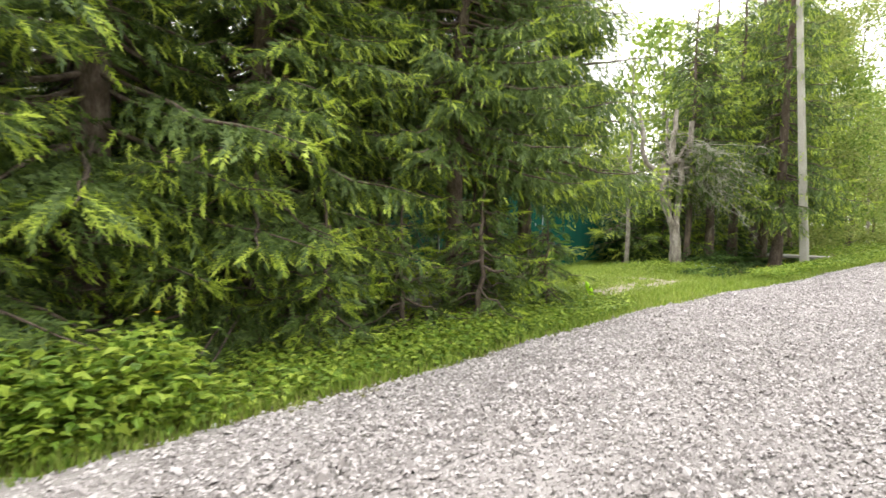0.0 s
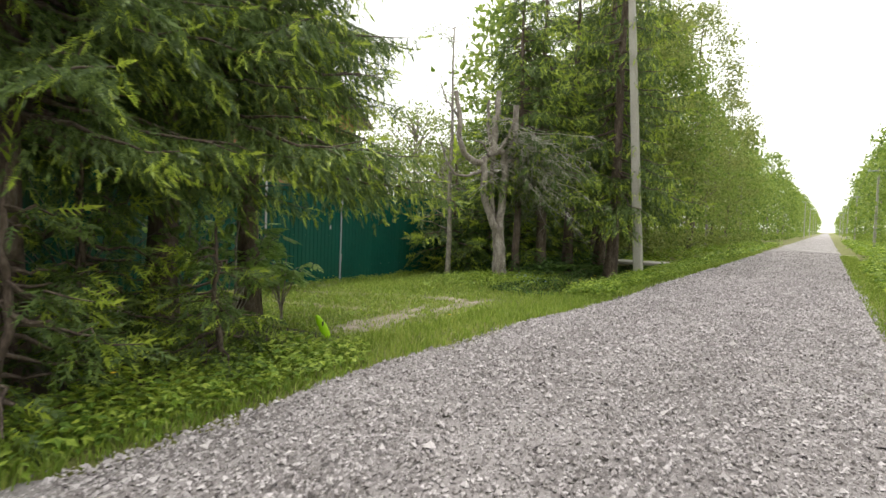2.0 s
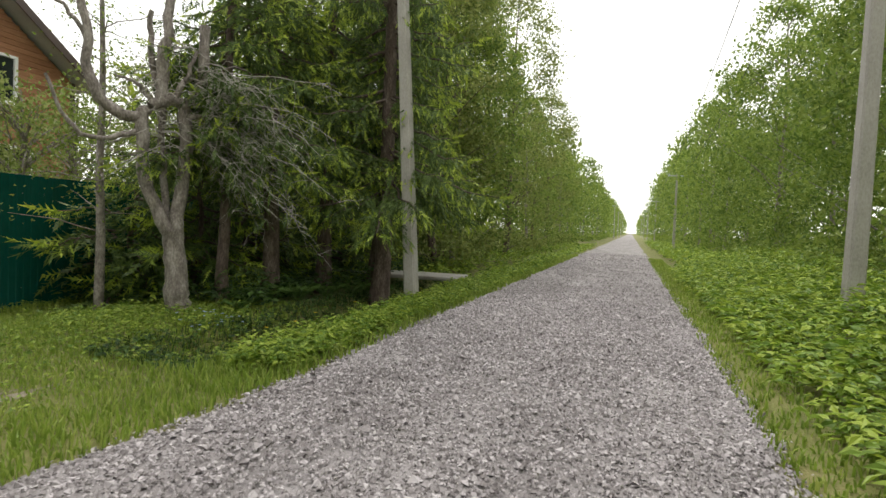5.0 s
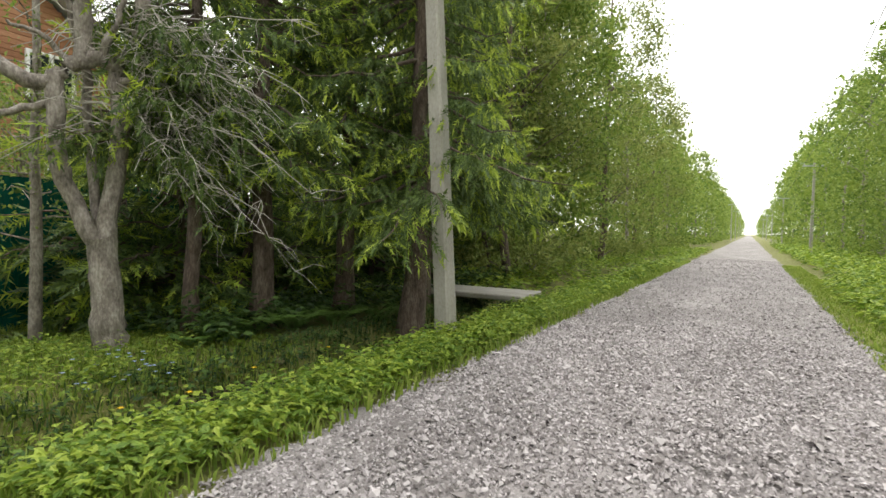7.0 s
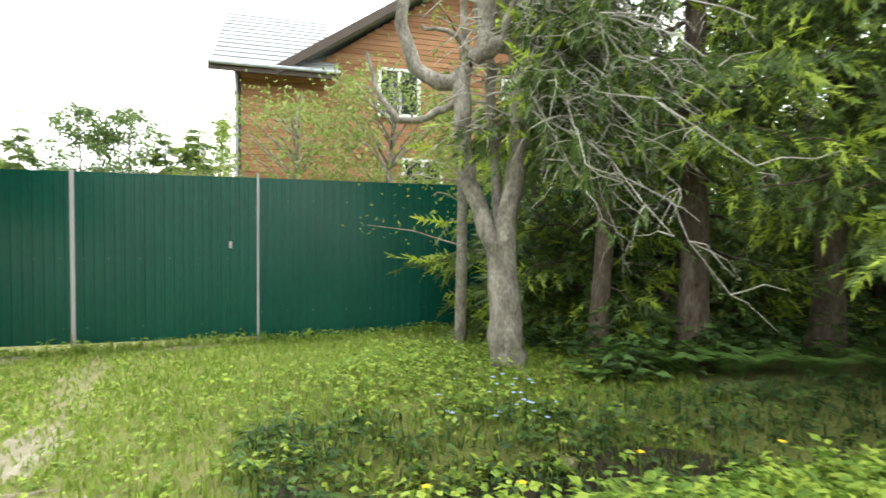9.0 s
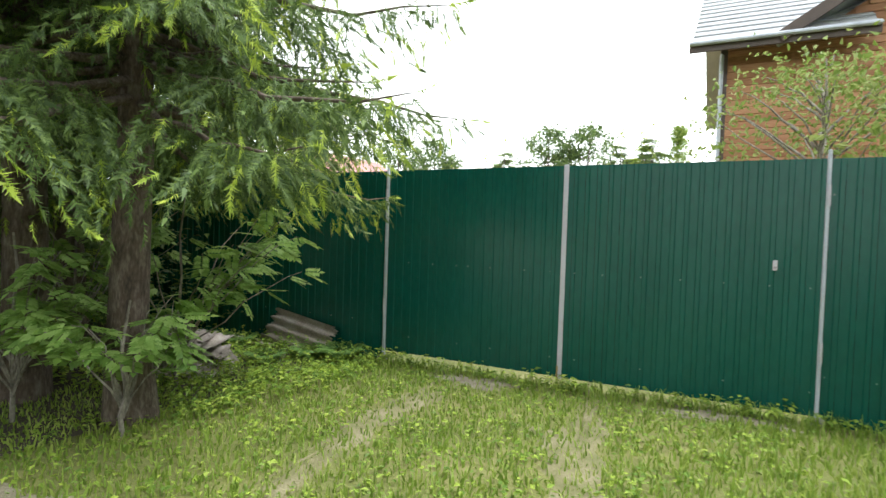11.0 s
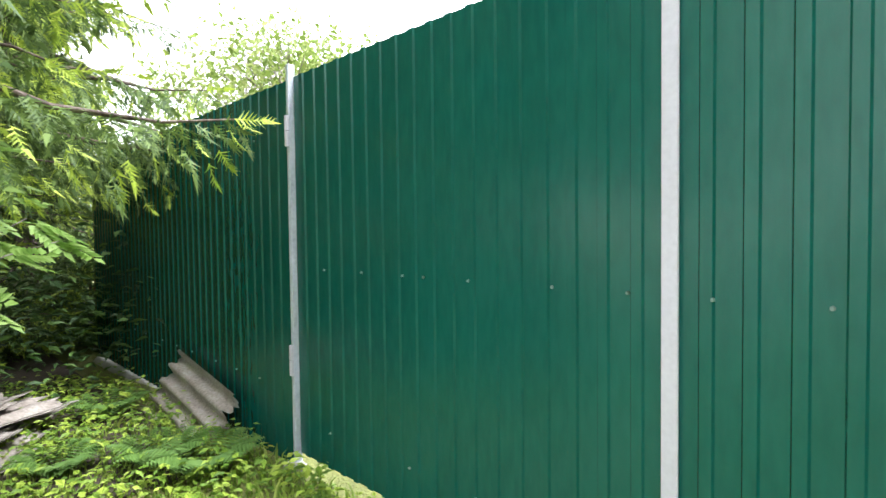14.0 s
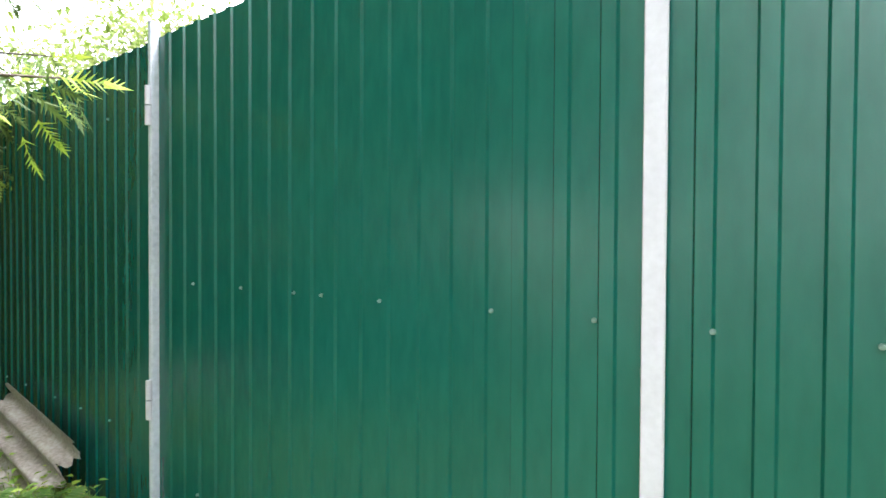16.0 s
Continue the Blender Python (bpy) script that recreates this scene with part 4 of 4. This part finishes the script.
# rowan branches by the left trunk
def rowan(x, y, h, seed, reach, n=22, toward=None):
    r = np.random.default_rng(seed)
    ob = thing("rowan_sapling", x, y, float(ground_z(x, y)) - 0.03, "rowan sapling with feathery pale green leaves", "shrub", "rowans")
    limbs, pos, dirs = [], [], []
    for k in range(n):
        a = r.uniform(0, 6.28) if toward is None or k % 3 == 0 else toward + r.normal(0, 0.5)
        z = h * r.uniform(0.58, 1)
        e = np.array([math.cos(a) * reach * r.uniform(0.4, 1), math.sin(a) * reach * r.uniform(0.4, 1), z])
        Q = bent((0, 0, z * 0.25), e, 7, 0.12, r)
        limbs.append((Q, np.linspace(0.009, 0.003, 7)))
        for i in range(3, 7):
            for s in range(2):
                pos.append(Q[i])
                dirs.append(np.array([math.cos(a + r.normal(0, 0.9)), math.sin(a + r.normal(0, 0.9)), r.uniform(-0.7, 0.1)]))
    limbs.append((bent((0, 0, 0), (0.05, 0.0, h), 6, 0, r), np.linspace(0.02, 0.008, 6)))
    tagged(solid("branchwork", *tubes(limbs, 5), GREYBARK, ob), kind="stuff")
    V0, F0 = leaf_template(0.04)
    LV, LF = [], []
    for i in range(13):
        s = 0 if i == 12 else (1 if i % 2 else -1)
        px = 0.2 + 0.07 * (i // 2) * 1.6
        a = s * 1.1
        R = np.array([[math.cos(a), -math.sin(a), 0], [math.sin(a), math.cos(a), 0], [0, 0, 1]])
        LV.append((V0 * np.array([0.34, 0.36, 0.3])) @ R.T + np.array([px, 0, -0.10 * px * px]))
        LF.append(F0 + 4 * i)
    pos, dirs = np.array(pos), np.array(dirs)
    V, F = scatter(np.concatenate(LV), np.concatenate(LF), frames_from(dirs, r.uniform(0.17, 0.27, len(pos)), r, r.normal(0, 0.35, len(pos))), pos)
    tagged(solid("foliage", V, F, ROWANLEAF, ob), kind="stuff")


rowan(8.05, 7.15, 1.85, 51, 1.3, 17, 0.9)
rowan(8.85, 6.15, 1.0, 52, 0.5, 12)
rowan(7.9, 5.9, 1.5, 53, 0.8, 16)
rowan(6.6, 7.0, 2.2, 55, 1.2, 20)


# ---- low plants ----
def plant_field(name, label, x, y, height, material, seed, leaves=7, leaf=0.09, category="weeds", wide=0.5):
    """Leafy stems: each plant has a few stalks with drooping pointed leaves at several heights."""
    r = np.random.default_rng(seed)
    n = len(x)
    x, y, h = np.repeat(x, leaves), np.repeat(y, leaves), np.repeat(height, leaves)
    m = len(x)
    f = r.uniform(0.3, 1.0, m)
    a = r.uniform(0, 6.28, m)
    rad = r.uniform(0.0, 1.0, m) * wide * 0.22
    P = np.stack([x + rad * np.cos(a), y + rad * np.sin(a), ground_z(x, y) + f * h], -1)
    D = np.stack([np.cos(a), np.sin(a), r.uniform(-0.45, 0.35, m)], -1)
    tv = np.array([(0, 0, 0), (0.38, 0.3, 0.02), (0.55, 0.17, 0.04), (1, 0, -0.16), (0.55, -0.17, 0.04), (0.38, -0.3, 0.02)])
    tf = np.array([(0, 2, 1), (0, 3, 2), (0, 4, 3), (0, 5, 4)])
    V, F = scatter(tv, tf, frames_from(D, leaf * r.uniform(0.6, 1.4, m), r, r.normal(0, 0.3, m)), P)
    tagged(solid(name, V, F, material), label, category, kind="stuff")


def blade_field(name, label, x, y, height, seed, material=GRASS, width=0.006):
    r = np.random.default_rng(seed)
    n = len(x)
    a = r.uniform(0, 6.28, n)
    lean = r.uniform(0.05, 0.7, n) * height
    z = ground_z(x, y) - 0.005
    w = width * r.uniform(0.7, 1.5, n)
    ca, sa = np.cos(a), np.sin(a)
    b = r.uniform(0, 6.28, n)
    p0 = np.stack([x - w * np.cos(b), y - w * np.sin(b), z], -1)
    p1 = np.stack([x + w * np.cos(b), y + w * np.sin(b), z], -1)
    mid = np.stack([x + lean * 0.35 * ca, y + lean * 0.35 * sa, z + height * 0.62], -1)
    dm = np.stack([w * 0.8 * np.cos(b), w * 0.8 * np.sin(b), 0 * z], -1)
    tip = np.stack([x + lean * ca, y + lean * sa, z + height * r.uniform(0.8, 1.05, n)], -1)
    V = np.stack([p0, p1, mid + dm, mid - dm, tip], 1).reshape(-1, 3)
    k = np.arange(n)[:, None, None] * 5
    F = (np.array([(0, 1, 2), (0, 2, 3), (3, 2, 4)])[None] + k).reshape(-1, 3)
    tagged(solid(name, V, F, material), label, "grass", kind="stuff")


g = np.random.default_rng(61)


def band(n, x0, x1, w0, w1, side="left"):
    x = g.uniform(x0, x1, n)
    w = g.uniform(w0, w1, n)
    return x, (road_left(x) + w if side == "left" else road_right(x) - w)


# verge under the spruces
x, y = band(2300, -3, 8.0, 0.15, 1.35)
plant_field("verge_weeds", "low leafy green weeds along the road edge", x, y, g.uniform(0.08, 0.26, len(x)), WEED, 71, 7, 0.07)
x, y = band(420, -2.2, 1.15, 0.25, 1.3)
plant_field("tall_celandine", "tall clump of bright green lobed weeds", x, y, g.uniform(0.35, 0.72, len(x)), WEED, 72, 18, 0.105, wide=0.9)
x, y = band(3000, 13.6, 26, 0.15, 0.85)
plant_field("ditch_edge_weeds", "bright green weeds along the ditch edge", x, y, g.uniform(0.12, 0.3, len(x)), WEED, 73, 8, 0.066)
x, y = band(2400, 23, 60, 0.2, 4.6)
plant_field("far_verge_weeds", "green verge plants further along the road", x, y, g.uniform(0.15, 0.4, len(x)), WEED, 74, 6, 0.16)
x, y = band(5200, 7, 30, 0.5, 3.6, "right")
hh = np.clip(0.05 + 0.42 * (road_right(x) - y), 0.15, 1.05) * g.uniform(0.6, 1.1, len(x))
plant_field("raspberry_thicket", "dense bright green raspberry thicket beside the road", x, y, hh, WEED, 75, 9, 0.115, wide=0.7)
x, y = band(1200, 30, 80, 0.8, 4.0, "right")
plant_field("far_thicket", "green roadside thicket further along the road", x, y, g.uniform(0.3, 0.7, len(x)), WEED, 76, 6, 0.22)
# grass: verges and drive
x, y = band(15000, -3, 14, 0.0, 1.0)
blade_field("verge_grass", "fresh green grass on the road edge", x, y, g.uniform(0.05, 0.16, len(x)), 81)
x, y = band(12000, 13, 40, -0.05, 1.1)
blade_field("ditch_edge_grass", "fresh green grass on the ditch edge", x, y, g.uniform(0.06, 0.2, len(x)), 82, width=0.008)
x, y = band(11000, 6, 40, -0.05, 0.65, "right")
blade_field("right_verge_grass", "short yellow-green grass on the road edge", x, y, g.uniform(0.03, 0.11, len(x)), 83, width=0.008)
n = 42000
x, y = g.uniform(7.2, 17.0, n), g.uniform(4.1, 9.28, n)
keep = (~bare(x, y) | (g.random(n) < np.where((y < 5.6) | (y > 8.8), 0.42, 0.72))) & ~((x > 13.6) & (y < road_left(x) + 1.8) & (y > road_left(x) + 1.3))
x, y = x[keep], y[keep]
tall = np.where(np.abs(y - 9.2) < 0.25, 1.6, 1.0) * np.where(x > 12.5, 1.3, 1.0)
blade_field("drive_grass", "short trodden grass of the drive before the gate", x, y, g.uniform(0.025, 0.09, len(x)) * tall, 84)
x, y = g.normal(14.9, 0.9, 620), np.clip(g.normal(6.0, 1.0, 620), 4.7, 9.1)
plant_field("mound_weeds", "small pale green weeds on the mound by the forked tree", x, y, g.uniform(0.06, 0.22, len(x)), WEED, 77, 6, 0.06)
x, y = g.uniform(8.2, 13.2, 1300), g.uniform(4.3, 9.2, 1300)
keep = ~bare(x, y)
plant_field("clover", "small clover and plantain leaves in the grass", x[keep], y[keep], g.uniform(0.03, 0.07, keep.sum()), WEED, 78, 5, 0.045)
x, y = g.uniform(5.6, 9.2, 900), g.uniform(6.6, 9.2, 900)
plant_field("fence_foot_weeds", "mixed weeds at the foot of the fence", x, y, g.uniform(0.06, 0.25, len(x)), WEED, 79, 8, 0.052)
x, y = g.uniform(9.0, 16.4, 160), g.uniform(9.08, 9.26, 160)
plant_field("fence_line_weeds", "sparse weeds along the fence foot", x, y, g.uniform(0.06, 0.17, len(x)), WEED, 80, 9, 0.06, wide=0.3)
# undergrowth and shrubs take the leaf colour with tree shade painted in
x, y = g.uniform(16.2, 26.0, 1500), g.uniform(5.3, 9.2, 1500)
plant_field("undergrowth", "undergrowth below the old spruces, leaf colour darkened for shade", x, y, g.uniform(0.2, 0.55, len(x)), SHADEWEED, 85, 8, 0.12, wide=0.8)
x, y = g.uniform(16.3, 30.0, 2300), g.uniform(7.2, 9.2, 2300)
plant_field("shrub_screen", "leafy shrubs against the fence, leaf colour darkened for shade", x, y, g.uniform(0.7, 2.9, len(x)), SHADEWEED, 86, 12, 0.12, wide=1.6)
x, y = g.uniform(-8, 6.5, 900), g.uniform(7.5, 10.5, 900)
plant_field("back_shrubs", "leafy shrubs behind the spruces, leaf colour darkened for shade", x, y, g.uniform(0.4, 1.8, len(x)), SHADEWEED, 87, 10, 0.12, wide=1.4)


def fern(x, y, size, seed):
    r = np.random.default_rng(seed)
    ob = thing("fern", x, y, float(ground_z(x, y)), "green fern with arching fronds", "fern", "ferns")
    tv, tf = leaf_template(0.02)
    for k in range(9):
        a = k * 0.7 + r.uniform(-0.2, 0.2)
        pos, dirs, sz = [], [], []
        for i in range(16):
            f = (i + 1) / 17
            p = np.array([math.cos(a) * size * 0.75 * f, math.sin(a) * size * 0.75 * f, size * (1.1 * f - 0.75 * f * f)])
            for s in (-1, 1):
                pos.append(p)
                dirs.append(np.array([-math.sin(a) * s + math.cos(a) * 0.4, math.cos(a) * s + math.sin(a) * 0.4, -0.15]))
                sz.append(size * 0.26 * math.sin(math.pi * (0.15 + 0.85 * f)) + 0.01)
        V, F = scatter(tv * np.array([1, 0.55, 1]), tf, frames_from(np.array(dirs), np.array(sz), r), np.array(pos))
        solid("frond", V, F, FERN, ob)


for k, (fx, fy, fs) in enumerate(((17.0, 5.6, 0.6), (17.5, 5.4, 0.65), (18.2, 5.2, 0.6), (16.6, 5.7, 0.5), (18.9, 5.0, 0.55), (17.9, 5.6, 0.6), (8.3, 8.75, 0.4), (8.0, 8.3, 0.35), (8.6, 8.9, 0.45), (7.0, 8.8, 0.4), (19.4, 4.9, 0.5), (16.2, 5.6, 0.4))):
    fern(fx, fy, fs, 90 + k)

# ditch plants use the same leaf colour, darkened to stand for shade
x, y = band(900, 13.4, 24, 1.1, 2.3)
plant_field("ditch_weeds", "small weeds hanging over the ditch, colour darkened for shade", x, y, g.uniform(0.05, 0.22, len(x)), SHADEWEED, 88, 7, 0.07)
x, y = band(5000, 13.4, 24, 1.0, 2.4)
blade_field("ditch_bank_grass", "thin grass on the ditch banks, colour darkened for shade", x, y, g.uniform(0.05, 0.18, len(x)), 89, material=SHADEWEED)
# flowers
def flower(x, y, h, material, label, group):
    ob = thing("flower", x, y, float(ground_z(x, y)), label, "flower", group)
    solid("stalk", *tubes([([(0, 0, 0), (0.01, 0, h * 0.5), (0.0, 0.01, h)], [0.003, 0.0025, 0.002])], 4), WEED, ob)
    for k in range(5):
        a = k * 1.257
        V = [(0, 0, h), (0.012 * math.cos(a - 0.6), 0.012 * math.sin(a - 0.6), h + 0.008), (0.026 * math.cos(a), 0.026 * math.sin(a), h + 0.006), (0.012 * math.cos(a + 0.6), 0.012 * math.sin(a + 0.6), h + 0.008)]
        solid("petal", V, [(0, 1, 2, 3)], material, ob)


for fx, fy, fh in ((0.95, 4.1, 0.78), (-0.3, 4.2, 0.75), (15.3, 3.75, 0.33), (14.6, 3.6, 0.3), (5.8, 4.4, 0.3), (10.2, 4.2, 0.12), (15.9, 3.5, 0.35), (14.2, 3.7, 0.3)):
    flower(fx, fy, fh, YELLOW, "small yellow flower on a thin stalk", "yellow flowers")
for k in range(26):
    flower(g.uniform(14.7, 15.6), g.uniform(4.9, 5.6), g.uniform(0.06, 0.15), BLUE, "tiny pale blue forget-me-not", "blue flowers")

# ---- loose things ----
def corrugated(lx, ly, waves, amp=0.026, torn=0, seed=0):
    r = np.random.default_rng(seed)
    nx, ny = 12, waves * 8 + 1
    V, F = [], []
    e0, e1 = r.normal(0, torn, ny), r.normal(0, torn, ny)
    for s in (0, 1):
        for i in range(nx):
            f = i / (nx - 1)
            for j in range(ny):
                c = j / (ny - 1)
                V.append((-lx / 2 + f * lx + e0[j] * (1 - f) ** 3 + e1[j] * f ** 3, (c - 0.5) * ly, amp * math.cos(c * waves * 2 * math.pi) + s * 0.007))
    m = nx * ny
    for i in range(nx - 1):
        for j in range(ny - 1):
            a = i * ny + j
            F += [(a, a + 1, a + ny + 1, a + ny), (m + a, m + a + ny, m + a + ny + 1, m + a + 1)]
    for j in range(ny - 1):
        F += [(j, m + j, m + j + 1, j + 1), ((nx - 1) * ny + j, (nx - 1) * ny + j + 1, m + (nx - 1) * ny + j + 1, m + (nx - 1) * ny + j)]
    for i in range(nx - 1):
        for j in (0, ny - 1):
            a = i * ny + j
            F.append((a, a + ny, m + a + ny, m + a))
    return V, F


lean = solid("leaning_slate_sheet", *corrugated(1.05, 0.52, 4, 0.032, 0.03, 3), SLATE, smooth=True)
tagged(lean, "broken corrugated grey slate sheet leaning on the green fence", "roofing sheet")
lean.matrix_world = pose(7.7, 9.14, 0.41, 0, 0, 0) @ pose(0, 0, 0, 60, 9, 0)
hr = random.Random(12)
for k in range(16):
    turn = k * 2.4
    off = 0.62 * math.sqrt((16 - k) / 16) * hr.uniform(0.6, 1.0)
    s = solid("stacked_slate_sheet", *corrugated(hr.uniform(0.55, 1.05), hr.uniform(0.28, 0.5), hr.choice((2, 2, 3)), 0.014, 0.045, 10 + k), SLATE, smooth=True)
    tagged(s, "weathered corrugated slate sheet lying on a heap", "roofing sheet", "heap of slate sheets")
    px, py = 7.25 + off * math.cos(turn), 7.82 + 0.75 * off * math.sin(turn)
    s.matrix_world = pose(px, py, float(ground_z(px, py)) + 0.035 + 0.019 * k, 0, 0, 0) @ pose(0, 0, 0, -13 * math.sin(turn) * off, 13 * math.cos(turn) * off, 0) @ pose(0, 0, 0, 0, 0, -42 + hr.uniform(-16, 16))

# old planks stacked under the spruces
for k in range(16):
    lay, row = k // 4, k % 4
    ob = thing("old_plank", 5.0 + g.uniform(-0.15, 0.15), 5.75 + row * 0.17, float(ground_z(5.0, 5.9)) + 0.05 + lay * 0.1 + 0.04, "weathered grey plank in a stack under spruces", "plank", "plank stack", g.uniform(-6, 6) - 12)
    part("board", block((1.7 + g.uniform(-0.3, 0.3), 0.15, 0.09), (0, 0, 0), 0.012), OLDPLANK, ob)
for k in range(3):
    ob = thing("bearer", 4.5 + k * 0.5, 6.0, float(ground_z(5, 6.0)) + 0.02, "short wooden bearer under the plank stack", "plank", "bearers")
    part("board", block((0.1, 0.9, 0.1), (0, 0, 0), 0.01), OLDPLANK, ob)

# small slab bridge over the ditch
bz = float(ground_z(21.3, 3.4)) + 0.17
br = thing("slab_bridge", 21.6, 4.45, bz, "grey concrete slab bridging the roadside ditch", "footbridge")
part("slab", block((1.2, 2.6, 0.09), (0, 0.35, 0.05), 0.02), CONCRETE, br)
# abutments coloured near-black to paint the dark opening under the slab
part("abutment", block((1.4, 0.3, 1.1), (0, -0.75, -0.55), 0.02), HOLE, br)
part("abutment", block((1.4, 0.3, 1.1), (0, 1.4, -0.55), 0.02), HOLE, br)

# lime green plastic
def lime():
    r = np.random.default_rng(77)
    bm = bmesh.new()
    bmesh.ops.create_uvsphere(bm, u_segments=16, v_segments=12, radius=1)
    for v in bm.verts:
        k = 0.85 + 0.25 * noise.noise(v.co * 2.1)
        v.co = Vector((v.co.x * 0.065 * k, v.co.y * 0.045 * k, v.co.z * 0.155 * (0.95 + 0.1 * k)))
        v.co.x += -0.5 * (v.co.z + 0.15)
    ob = thing("plastic_bag", 8.45, 4.8, float(ground_z(8.45, 4.8)) + 0.14, "crumpled bright lime green plastic standing in the grass", "litter", rz=-40)
    b = part("body", bm, NEON, ob, smooth=True)
    # small near-black block paints the shade inside the bag
    part("hole", block((0.02, 0.02, 0.05), (-0.085, -0.04, 0.06), 0.006), HOLE, b)


lime()
# ditch stones
for k in range(7):
    bm = bmesh.new()
    bmesh.ops.create_icosphere(bm, subdivisions=2, radius=1)
    sx = g.uniform(0.05, 0.1)
    for v in bm.verts:
        v.co = v.co * (0.8 + 0.35 * noise.noise(v.co * 1.3 + Vector((k, 0, 0)))) * sx
        v.co.z *= 0.6
    px = g.uniform(14.3, 17.5)
    py = float(road_left(px)) + g.uniform(1.5, 2.1)
    st = thing("ditch_stone", px, py, float(ground_z(px, py)) + 0.02, "rough brown stone on the ditch bank", "stone", "ditch stones")
    part("rock", bm, TRACK, st, smooth=False)
